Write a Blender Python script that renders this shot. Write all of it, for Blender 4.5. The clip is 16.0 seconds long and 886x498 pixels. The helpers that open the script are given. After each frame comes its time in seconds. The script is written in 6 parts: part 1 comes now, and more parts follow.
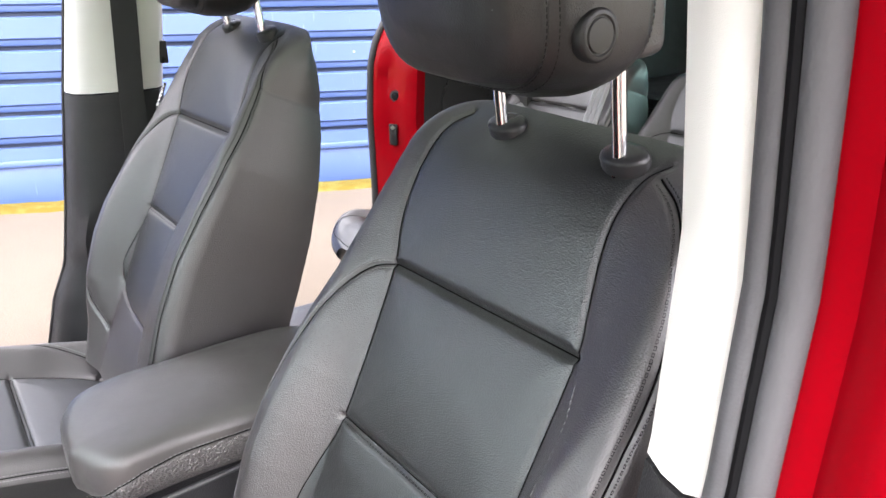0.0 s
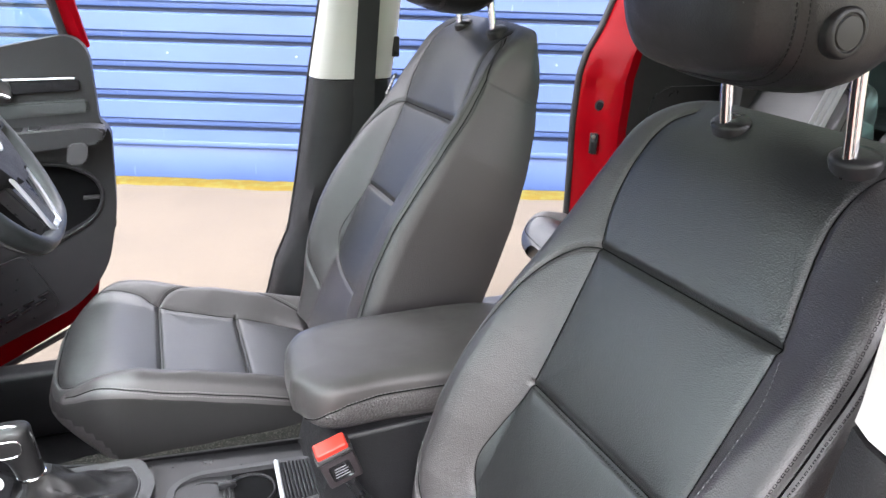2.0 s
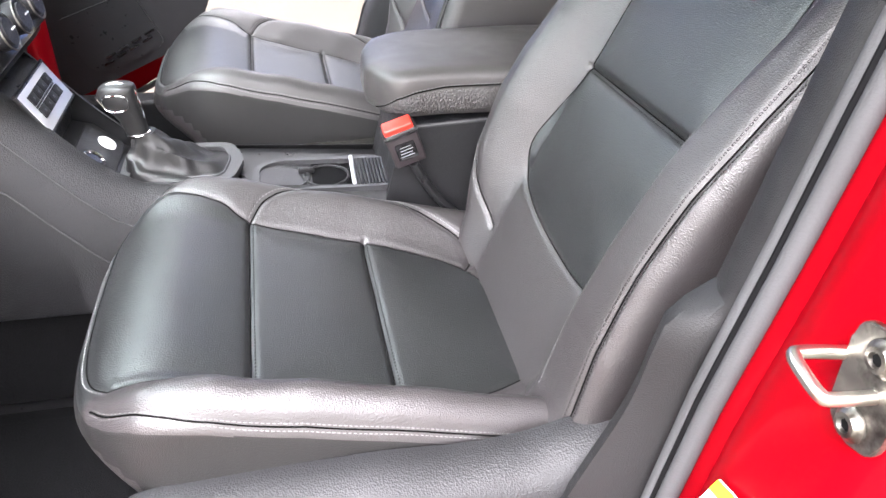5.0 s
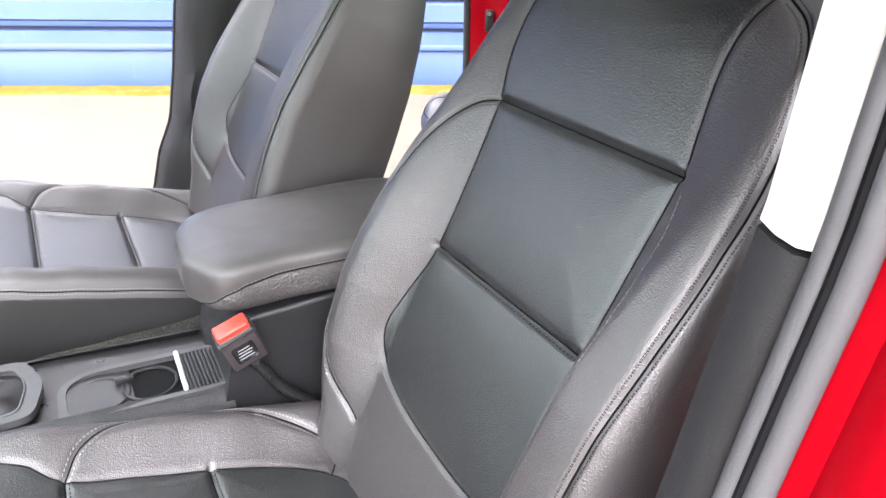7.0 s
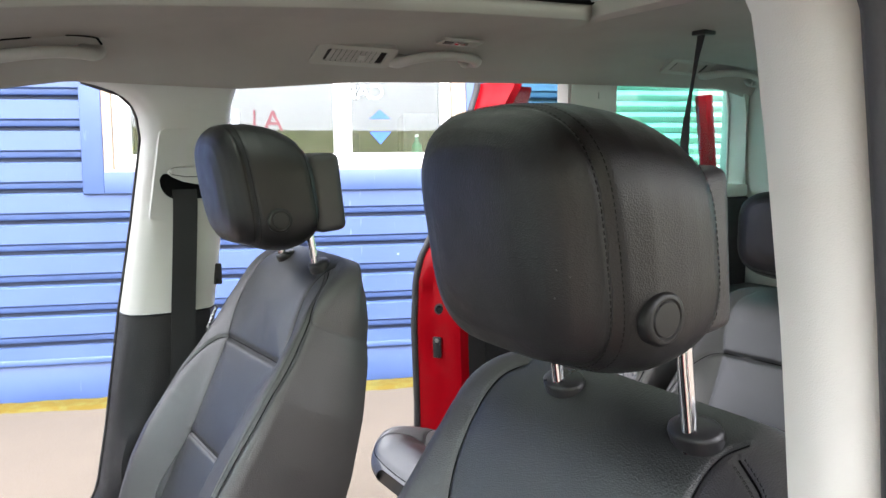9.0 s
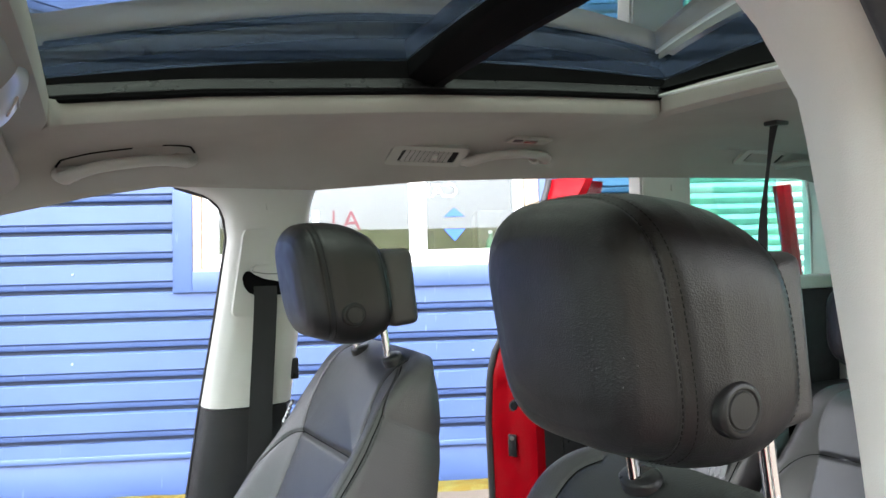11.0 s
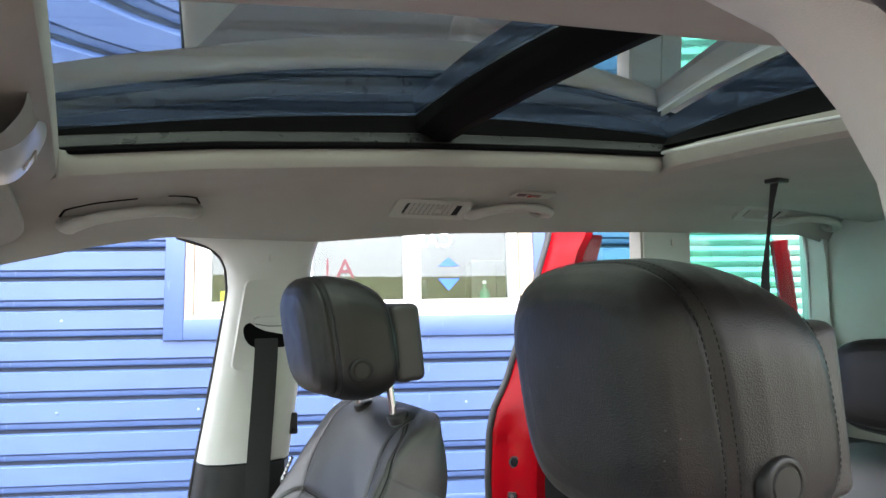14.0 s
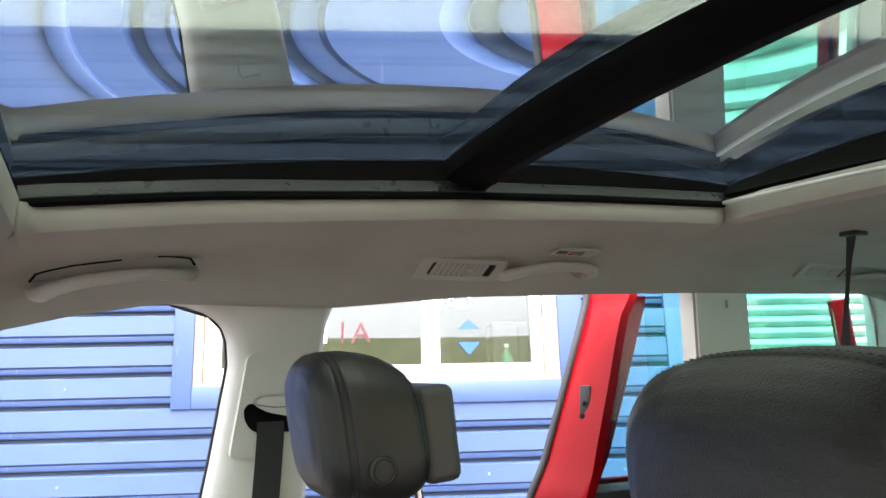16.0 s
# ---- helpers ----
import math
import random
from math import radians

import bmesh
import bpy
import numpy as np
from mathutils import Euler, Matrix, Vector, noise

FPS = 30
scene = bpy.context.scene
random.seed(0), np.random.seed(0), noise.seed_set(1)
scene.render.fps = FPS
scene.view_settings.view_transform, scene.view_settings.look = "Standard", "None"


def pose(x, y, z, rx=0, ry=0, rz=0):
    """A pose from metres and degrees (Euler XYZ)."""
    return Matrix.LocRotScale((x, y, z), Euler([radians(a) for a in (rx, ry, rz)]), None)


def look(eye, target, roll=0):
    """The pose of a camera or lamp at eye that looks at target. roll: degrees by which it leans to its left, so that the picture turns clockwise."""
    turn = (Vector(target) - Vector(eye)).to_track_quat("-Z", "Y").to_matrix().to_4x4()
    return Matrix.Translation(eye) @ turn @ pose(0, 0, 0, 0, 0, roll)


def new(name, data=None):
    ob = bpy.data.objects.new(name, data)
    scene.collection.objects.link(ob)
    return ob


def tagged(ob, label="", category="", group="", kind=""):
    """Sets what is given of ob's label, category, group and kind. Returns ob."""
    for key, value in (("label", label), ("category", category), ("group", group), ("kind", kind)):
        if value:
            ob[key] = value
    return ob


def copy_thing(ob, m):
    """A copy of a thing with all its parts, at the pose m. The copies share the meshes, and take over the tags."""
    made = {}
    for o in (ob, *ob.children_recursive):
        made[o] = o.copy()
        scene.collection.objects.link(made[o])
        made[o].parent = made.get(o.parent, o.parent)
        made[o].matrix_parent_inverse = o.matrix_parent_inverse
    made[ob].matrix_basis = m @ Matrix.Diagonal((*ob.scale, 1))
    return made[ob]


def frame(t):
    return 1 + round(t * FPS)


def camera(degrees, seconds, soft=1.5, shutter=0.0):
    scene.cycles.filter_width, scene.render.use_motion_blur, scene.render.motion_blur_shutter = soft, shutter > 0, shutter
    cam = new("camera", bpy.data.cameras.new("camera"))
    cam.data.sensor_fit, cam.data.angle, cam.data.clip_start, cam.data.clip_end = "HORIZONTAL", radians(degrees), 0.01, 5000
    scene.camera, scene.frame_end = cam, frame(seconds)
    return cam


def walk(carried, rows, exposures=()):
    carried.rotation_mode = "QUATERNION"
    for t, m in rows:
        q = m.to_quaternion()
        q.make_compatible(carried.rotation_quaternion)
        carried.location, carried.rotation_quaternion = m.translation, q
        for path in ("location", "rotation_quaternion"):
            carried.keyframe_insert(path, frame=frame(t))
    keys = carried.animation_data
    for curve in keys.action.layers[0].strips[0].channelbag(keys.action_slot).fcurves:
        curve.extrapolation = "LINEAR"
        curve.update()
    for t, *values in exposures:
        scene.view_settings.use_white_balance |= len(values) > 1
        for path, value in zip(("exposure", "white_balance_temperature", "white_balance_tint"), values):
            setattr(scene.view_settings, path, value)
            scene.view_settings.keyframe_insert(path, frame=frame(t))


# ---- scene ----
cam = camera(62.6, 16.0)
PATH = [
    (0, (-0.378, -0.819, 1.209), (0.705, 0.738, 0.571), -1.1),
    (0.5, (-0.380, -0.818, 1.245), (0.660, 0.812, 0.735), -0.5),
    (1, (-0.414, -0.825, 1.242), (0.511, 0.884, 0.768), 0.2),
    (1.5, (-0.431, -0.839, 1.214), (0.364, 0.926, 0.706), 1.2),
    (2, (-0.446, -0.863, 1.187), (0.227, 0.923, 0.587), 1.8),
    (2.5, (-0.425, -0.913, 1.138), (0.139, 0.866, 0.420), 2.6),
    (3, (-0.416, -0.973, 1.072), (0.046, 0.777, 0.220), 3.1),
    (3.5, (-0.431, -1.008, 1.006), (-0.063, 0.696, 0.023), 3.2),
    (6, (-0.437, -0.949, 1.060), (0.044, 0.704, 0.040), 1.6),
    (6.5, (-0.450, -0.893, 1.080), (0.219, 0.747, 0.150), 2.2),
    (7, (-0.432, -0.849, 1.127), (0.445, 0.743, 0.294), 1.4),
    (7.5, (-0.385, -0.801, 1.155), (0.634, 0.811, 0.549), 2.3),
    (8, (-0.370, -0.766, 1.216), (0.713, 0.862, 0.799), 0.9),
    (8.5, (-0.370, -0.765, 1.240), (0.717, 0.895, 0.987), -0.4),
    (9, (-0.369, -0.784, 1.266), (0.689, 0.908, 1.139), -1.2),
    (9.5, (-0.368, -0.798, 1.268), (0.643, 0.926, 1.225), -1.5),
    (12, (-0.370, -0.788, 1.258), (0.481, 1.010, 1.478), -2.0),
    (12.5, (-0.380, -0.777, 1.268), (0.475, 1.014, 1.512), -2.2),
    (13, (-0.385, -0.782, 1.280), (0.484, 1.001, 1.539), -2.2),
    (13.5, (-0.379, -0.787, 1.281), (0.507, 0.985, 1.549), -1.8),
    (14, (-0.391, -0.777, 1.274), (0.514, 0.985, 1.546), -1.2),
    (14.5, (-0.411, -0.763, 1.276), (0.504, 0.991, 1.571), -0.7),
    (15, (-0.377, -0.735, 1.283), (0.524, 1.018, 1.617), -0.7),
    (15.5, (-0.340, -0.645, 1.312), (0.534, 1.112, 1.702), -1.2),
    (16, (-0.329, -0.590, 1.312), (0.530, 1.163, 1.748), -1.5),
]
walk(cam, [(t, look(eye, target, roll)) for t, eye, target, roll in PATH], exposures=[(0, 2.8, 6400, 18), (1, 2.43, 6300, 15), (2, 2.58, 6300, 16), (3.5, 2.8, 6400, 17), (6.5, 3.13, 6350, 18), (7.2, 2.95, 6350, 18), (8, 2.66, 6250, 15), (9, 2.46, 6250, 14), (12, 2.45, 6100, 11), (14, 2.45, 6150, 11), (16, 2.48, 6400, 13)])

# ---------------------------------------------------------------- light
world = bpy.data.worlds.new("sky")
scene.world = world
world.use_nodes = True
wn = world.node_tree
sky = wn.nodes.new("ShaderNodeTexSky")
sky.sky_type, sky.sun_disc = "NISHITA", False
sky.sun_elevation, sky.sun_rotation = radians(50), radians(206)
sky.air_density, sky.dust_density, sky.ozone_density = 1.0, 5.0, 1.0
back = wn.nodes["Background"]
back.inputs["Strength"].default_value = 0.15
veil = wn.nodes.new("ShaderNodeHueSaturation")       # thin cloud takes the blue out of the sky
veil.inputs["Saturation"].default_value = 0.08
wn.links.new(sky.outputs["Color"], veil.inputs["Color"])
cloud = wn.nodes.new("ShaderNodeVectorMath")          # even light of the cloud sheet
cloud.operation = "ADD"
dome = wn.nodes.new("ShaderNodeTexCoord")
height = wn.nodes.new("ShaderNodeSeparateXYZ")
wn.links.new(dome.outputs["Generated"], height.inputs[0])
rise = wn.nodes.new("ShaderNodeMapRange")             # an overcast sky is brightest overhead
rise.inputs["To Min"].default_value, rise.inputs["To Max"].default_value = 1.6, 13.8
wn.links.new(height.outputs["Z"], rise.inputs["Value"])
wn.links.new(rise.outputs["Result"], cloud.inputs[1])
wn.links.new(veil.outputs["Color"], cloud.inputs[0])
wn.links.new(cloud.outputs["Vector"], back.inputs["Color"])
sun = new("sun", bpy.data.lights.new("sun", "SUN"))
sun.data.energy, sun.data.angle, sun.data.color = 0.5, radians(45), (1.0, 0.995, 0.985)
sun.matrix_world = look((-2.5, -5.2, 6.9), (0, 0, 0))


# ---------------------------------------------------------------- materials
class Mat:
    """A small node-graph builder round one Principled shader."""

    def __init__(self, name, base, rough=0.5, metal=0.0, coat=0.0, spec=0.5):
        self.m = bpy.data.materials.new(name)
        self.m.use_nodes = True
        self.t = self.m.node_tree
        self.b = self.t.nodes["Principled BSDF"]
        self.b.inputs["Base Color"].default_value = (*base, 1)
        self.b.inputs["Roughness"].default_value = rough
        self.b.inputs["Metallic"].default_value = metal
        self.b.inputs["Coat Weight"].default_value = coat
        self.b.inputs["Coat Roughness"].default_value = 0.05 if coat > 0.5 else 0.35
        self.b.inputs["Specular IOR Level"].default_value = spec
        self.base = base
        self.co = self.t.nodes.new("ShaderNodeTexCoord").outputs["Object"]
        self.height = None

    def link(self, a, b):
        self.t.links.new(a, b)

    def noise(self, scale, detail=3.0, rough=0.55, stretch=(1, 1, 1)):
        mp = self.t.nodes.new("ShaderNodeMapping")
        mp.inputs["Scale"].default_value = stretch
        self.link(self.co, mp.inputs["Vector"])
        n = self.t.nodes.new("ShaderNodeTexNoise")
        n.inputs["Scale"].default_value, n.inputs["Detail"].default_value, n.inputs["Roughness"].default_value = scale, detail, rough
        self.link(mp.outputs["Vector"], n.inputs["Vector"])
        return n.outputs["Fac"]

    def cells(self, scale, feature="F1"):
        n = self.t.nodes.new("ShaderNodeTexVoronoi")
        n.feature = feature
        n.inputs["Scale"].default_value = scale
        self.link(self.co, n.inputs["Vector"])
        return n.outputs["Distance"]

    def attribute(self, name):
        n = self.t.nodes.new("ShaderNodeAttribute")
        n.attribute_name = name
        return n.outputs["Fac"]

    def ramp(self, fac, lo, hi, a, b):
        r = self.t.nodes.new("ShaderNodeMapRange")
        r.inputs["From Min"].default_value, r.inputs["From Max"].default_value = lo, hi
        r.inputs["To Min"].default_value, r.inputs["To Max"].default_value = a, b
        self.link(fac, r.inputs["Value"])
        return r.outputs["Result"]

    def tone(self, fac, other, lo=0.35, hi=0.65):
        """Mix the present base colour towards another by a factor."""
        mx = self.t.nodes.new("ShaderNodeMix")
        mx.data_type = "RGBA"
        inp = self.b.inputs["Base Color"]
        if inp.is_linked:
            self.link(inp.links[0].from_socket, mx.inputs["A"])
        else:
            mx.inputs["A"].default_value = inp.default_value
        mx.inputs["B"].default_value = (*other, 1)
        self.link(self.ramp(fac, lo, hi, 0, 1), mx.inputs["Factor"])
        self.link(mx.outputs["Result"], inp)
        return self

    def gloss(self, fac, a, b, lo=0.3, hi=0.7):
        self.link(self.ramp(fac, lo, hi, a, b), self.b.inputs["Roughness"])
        return self

    def bump(self, fac, dist, strength=1.0):
        n = self.t.nodes.new("ShaderNodeBump")
        n.inputs["Distance"].default_value, n.inputs["Strength"].default_value = dist, strength
        self.link(fac, n.inputs["Height"])
        if self.height:
            self.link(self.height, n.inputs["Normal"])
        self.height = n.outputs["Normal"]
        self.link(self.height, self.b.inputs["Normal"])
        return self


def leather(name, base, light, rough, spec):
    m = Mat(name, base, rough, spec=spec, coat=0.06)
    m.tone(m.noise(9, 4), light, 0.4, 0.75)
    m.gloss(m.noise(30, 3), rough - 0.05, rough + 0.07)
    m.bump(m.cells(850), 0.0006, 0.4).bump(m.noise(14, 3), 0.004, 0.25)
    return m.m


def plastic(name, base, other, rough, grain=1100, depth=0.0003):
    m = Mat(name, base, rough, spec=0.32)
    m.tone(m.noise(6, 4), other, 0.4, 0.75)
    m.gloss(m.noise(40, 3), rough - 0.06, rough + 0.06)
    m.bump(m.cells(grain), depth, 0.5)
    return m.m


LEATHER = leather("smooth_black_leather", (0.016, 0.0185, 0.0195), (0.020, 0.023, 0.024), 0.45, 0.5)
LEATHER_SIDE = leather("grained_black_leather", (0.026, 0.025, 0.026), (0.032, 0.031, 0.032), 0.46, 0.5)
LEATHER_HEAD = leather("headrest_black_leather", (0.0062, 0.0059, 0.0064), (0.0076, 0.0072, 0.0078), 0.40, 0.45)
BOOT = leather("soft_black_leather", (0.007, 0.007, 0.0074), (0.009, 0.009, 0.0094), 0.42, 0.4)
LEATHER_ARM = leather("grey_black_leather", (0.034, 0.031, 0.0305), (0.042, 0.038, 0.0375), 0.42, 0.6)
PEBBLED = Mat("pebbled_grey_black_leather", (0.034, 0.031, 0.031), 0.40, spec=0.8)
PEBBLED.tone(PEBBLED.noise(9, 4), (0.044, 0.040, 0.040)).bump(PEBBLED.cells(330), 0.0022, 0.8)
PEBBLED = PEBBLED.m
# the front seats: smooth inserts, grained bolsters
m = Mat("black_seat_leather", (0.0072, 0.0078, 0.0082), 0.34, spec=0.9, coat=0.12)
panel = m.attribute("grained")
m.tone(m.noise(9, 4), (0.0088, 0.0095, 0.0099), 0.4, 0.75).tone(panel, (0.0215, 0.0188, 0.0195), 0, 1)
m.link(m.ramp(panel, 0, 1, 0.76, 0.8), m.b.inputs["Specular IOR Level"])
m.link(m.ramp(panel, 0, 1, 0.14, 0.0), m.b.inputs["Coat Weight"])
m.gloss(panel, 0.36, 0.43, 0, 1).bump(m.cells(700), 0.0008, 0.45).bump(m.noise(14, 3), 0.005, 0.2).bump(m.noise(60, 2, stretch=(1, 0.35, 1)), 0.0012, 0.2)
LEATHER_SEAT = m.m
# darkened seat covering for the cushion sides, which get less light
SEATSHADE = plastic("black_seat_side_shade", (0.0115, 0.0112, 0.0112), (0.0135, 0.013, 0.013), 0.46, 800, 0.0005)
THREAD = Mat("grey_thread", (0.13, 0.13, 0.13), 0.8).m
DARKTHREAD = Mat("dark_grey_thread", (0.0045, 0.0045, 0.0047), 0.8, spec=0.2).m
SEAM = Mat("black_thread", (0.0025, 0.0025, 0.0026), 0.9, spec=0.04).m
DARK = plastic("dark_plastic", (0.0105, 0.0105, 0.0115), (0.014, 0.014, 0.0155), 0.5, 560, 0.0009)
GREY = plastic("grey_plastic", (0.034, 0.034, 0.036), (0.045, 0.045, 0.048), 0.42)
SATIN = plastic("satin_black_plastic", (0.012, 0.012, 0.013), (0.018, 0.018, 0.019), 0.32)
BEIGE = plastic("pale_grey_plastic", (0.485, 0.48, 0.452), (0.52, 0.515, 0.485), 0.5, 1500, 0.0002)
TRIMDARK = plastic("charcoal_plastic", (0.0085, 0.0085, 0.009), (0.011, 0.011, 0.012), 0.55, 750, 0.0005)
TRIMSMOOTH = plastic("smooth_black_plastic", (0.0095, 0.0095, 0.010), (0.012, 0.012, 0.0128), 0.42, 1500, 0.0002)
RUBBER = plastic("black_rubber", (0.018, 0.018, 0.019), (0.028, 0.028, 0.03), 0.6, 400)
GREYRUBBER = plastic("grey_rubber_seal", (0.042, 0.042, 0.044), (0.056, 0.056, 0.059), 0.65, 500)
CHROME = Mat("chrome", (0.82, 0.82, 0.83), 0.08, 1.0).m
STEEL = Mat("zinc_steel", (0.62, 0.60, 0.55), 0.28, 1.0).m
ZINC = Mat("worn_zinc", (0.26, 0.25, 0.225), 0.36, 1.0)
ZINC.tone(ZINC.noise(90, 4), (0.11, 0.10, 0.09), 0.45, 0.65).gloss(ZINC.noise(120, 3), 0.28, 0.55)
ZINC = ZINC.m
SILVER = Mat("silver_paint", (0.62, 0.63, 0.66), 0.3, 0.6).m
GLOSSBLACK = Mat("gloss_black", (0.01, 0.01, 0.011), 0.12).m
BUCKLEBODY = plastic("warm_black_plastic", (0.028, 0.023, 0.025), (0.034, 0.028, 0.030), 0.5)
BUCKLERED = Mat("orange_red_plastic", (0.5, 0.028, 0.016), 0.35).m
WHITE = Mat("white_plastic", (0.8, 0.8, 0.8), 0.4).m
YELLOW = Mat("yellow_print", (0.85, 0.75, 0.02), 0.4).m
REDPRINT = Mat("red_print", (0.7, 0.06, 0.03), 0.4).m
BLACKPRINT = Mat("black_print", (0.015, 0.015, 0.015), 0.5).m

m = Mat("beige_grey_headliner", (0.325, 0.305, 0.28), 0.95, spec=0.2)
m.tone(m.noise(5, 4), (0.355, 0.335, 0.308)).bump(m.noise(900, 2), 0.0006, 0.6)
HEADLINER = m.m

m = Mat("red_car_paint", (0.175, 0.0007, 0.0034), 0.4, coat=0.10, spec=0.03)
m.tone(m.noise(3, 3), (0.165, 0.0006, 0.0032)).bump(m.noise(7, 2), 0.002, 0.08)
m.b.inputs["Coat Roughness"].default_value = 0.04
RED = m.m

m = Mat("grey_webbing", (0.22, 0.22, 0.23), 0.8)
m.bump(m.noise(200, 2, stretch=(1, 6, 1)), 0.0006, 0.8)
WEBBING = m.m
m = Mat("black_webbing", (0.012, 0.012, 0.013), 0.75)
m.bump(m.noise(200, 2, stretch=(6, 1, 1)), 0.0006, 0.8)
BLACKWEB = m.m

m = Mat("dark_carpet", (0.003, 0.003, 0.0033), 1.0, spec=0.05)
m.tone(m.noise(500, 3), (0.010, 0.010, 0.0108)).bump(m.noise(600, 3), 0.003, 1.0)
CARPET = m.m
m = Mat("speckled_carpet", (0.018, 0.0175, 0.016), 1.0, spec=0.1)
m.tone(m.noise(420, 2), (0.085, 0.08, 0.07), 0.5, 0.66).bump(m.noise(500, 3), 0.003, 1.0)
SPECKLED = m.m

m = Mat("blue_sheet_paint", (0.029, 0.055, 0.146), 0.5)
m.tone(m.noise(1.1, 5), (0.036, 0.066, 0.163), 0.35, 0.7).tone(m.noise(22, 5, stretch=(1, 1, 0.15)), (0.095, 0.135, 0.26), 0.66, 0.78)
m.gloss(m.noise(3, 4), 0.42, 0.6).bump(m.noise(2.5, 3), 0.006, 0.25)
BLUE = m.m
# wall colour behind the sheets, darkened to carry the shade of the joints
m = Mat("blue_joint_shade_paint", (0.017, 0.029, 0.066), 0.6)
JOINTSHADE = m.m
m = Mat("white_upvc", (0.45, 0.45, 0.445), 0.35)
m.tone(m.noise(4, 4), (0.38, 0.375, 0.36), 0.5, 0.8)
UPVC = m.m
m = Mat("bare_timber", (0.24, 0.19, 0.14), 0.8)
m.tone(m.noise(12, 4, stretch=(4, 4, 0.4)), (0.45, 0.3, 0.17), 0.5, 0.75)
TIMBER = m.m
m = Mat("pale_shutter_paint", (0.42, 0.45, 0.42), 0.5)
m.tone(m.noise(2, 4), (0.34, 0.39, 0.36))
SHUTTER = m.m

m = Mat("pale_gritty_concrete", (0.066, 0.052, 0.037), 0.95)
m.tone(m.noise(1.2, 6), (0.055, 0.043, 0.031), 0.42, 0.7).tone(m.noise(60, 4), (0.084, 0.068, 0.050), 0.55, 0.8)
m.tone(m.noise(240, 2), (0.025, 0.021, 0.017), 0.66, 0.8).bump(m.noise(130, 3), 0.006, 0.7)
GROUND = m.m
m = Mat("green_field", (0.15, 0.18, 0.07), 1.0, spec=0.1)
m.tone(m.noise(0.03, 5), (0.21, 0.20, 0.11)).bump(m.noise(4, 4), 0.05, 0.6)
FIELD = m.m
m = Mat("yellow_green_moss", (0.082, 0.058, 0.009), 1.0, spec=0.1)
m.tone(m.noise(14, 5), (0.095, 0.09, 0.025), 0.45, 0.7).bump(m.noise(120, 3), 0.01, 1.0)
MOSS = m.m


def glass(name, tint, rough=0.0, ior=1.5):
    mm = bpy.data.materials.new(name)
    mm.use_nodes = True
    b = mm.node_tree.nodes["Principled BSDF"]
    b.inputs["Base Color"].default_value = (*tint, 1)
    b.inputs["Roughness"].default_value = rough
    b.inputs["Transmission Weight"].default_value = 1.0
    b.inputs["IOR"].default_value = ior
    return mm


GREENGLASS = glass("green_tinted_glass", (0.38, 0.74, 0.66))
LIGHTGLASS = glass("light_green_glass", (0.78, 0.92, 0.90))


def tinted_sheet(name, tint, bare):
    """Thin dark glass: tinted see-through sheet with a mirror-like coating."""
    mm = bpy.data.materials.new(name)
    mm.use_nodes = True
    t = mm.node_tree
    t.nodes.remove(t.nodes["Principled BSDF"])
    clear, gloss = t.nodes.new("ShaderNodeBsdfTransparent"), t.nodes.new("ShaderNodeBsdfGlossy")
    clear.inputs["Color"].default_value = (*tint, 1)
    gloss.inputs["Roughness"].default_value = 0.0
    gloss.inputs["Color"].default_value = (0.96, 0.98, 0.96, 1)
    lw, mix = t.nodes.new("ShaderNodeLayerWeight"), t.nodes.new("ShaderNodeMixShader")
    lw.inputs["Blend"].default_value = 0.5
    steep, level = t.nodes.new("ShaderNodeMath"), t.nodes.new("ShaderNodeMath")
    steep.operation, level.operation = "POWER", "MULTIPLY_ADD"
    steep.inputs[1].default_value = 3.0
    level.inputs[1].default_value, level.inputs[2].default_value = 1 - bare, bare
    t.links.new(lw.outputs["Facing"], steep.inputs[0])
    t.links.new(steep.outputs["Value"], level.inputs[0])
    t.links.new(level.outputs["Value"], mix.inputs["Fac"])
    t.links.new(clear.outputs["BSDF"], mix.inputs[1])
    t.links.new(gloss.outputs["BSDF"], mix.inputs[2])
    t.links.new(mix.outputs["Shader"], t.nodes["Material Output"].inputs["Surface"])
    return mm


ROOFGLASS = tinted_sheet("dark_tinted_roof_glass", (0.37, 0.40, 0.36), 0.28)
WINDOWGLASS = tinted_sheet("reflective_window_glass", (0.66, 0.70, 0.70), 0.075)
MATTEBLACK = Mat("matte_black", (0.004, 0.004, 0.0044), 0.8, spec=0.06).m


# ---------------------------------------------------------------- mesh helpers
def link_mesh(name, bm, material, smooth=True):
    me = bpy.data.meshes.new(name)
    bmesh.ops.recalc_face_normals(bm, faces=bm.faces)
    bm.to_mesh(me)
    bm.free()
    me.materials.append(material)
    if smooth:
        me.shade_smooth()
        me.set_sharp_from_angle(angle=radians(40))
    return new(name, me)


def part(name, bm, material, parent, label="", smooth=True):
    """One mesh under a thing or a part, given in the coordinates of the thing's own space."""
    ob = link_mesh(name, bm, material, smooth)
    ob.parent = parent
    if parent.parent is not None or parent.type == "MESH":
        ob.matrix_parent_inverse = Matrix.Identity(4)
    return tagged(ob, label)


def thing(name, m, label, category, group="", kind=""):
    ob = new(name)
    ob.empty_display_size = 0.1
    ob.matrix_world = m
    return tagged(ob, label, category, group, kind)


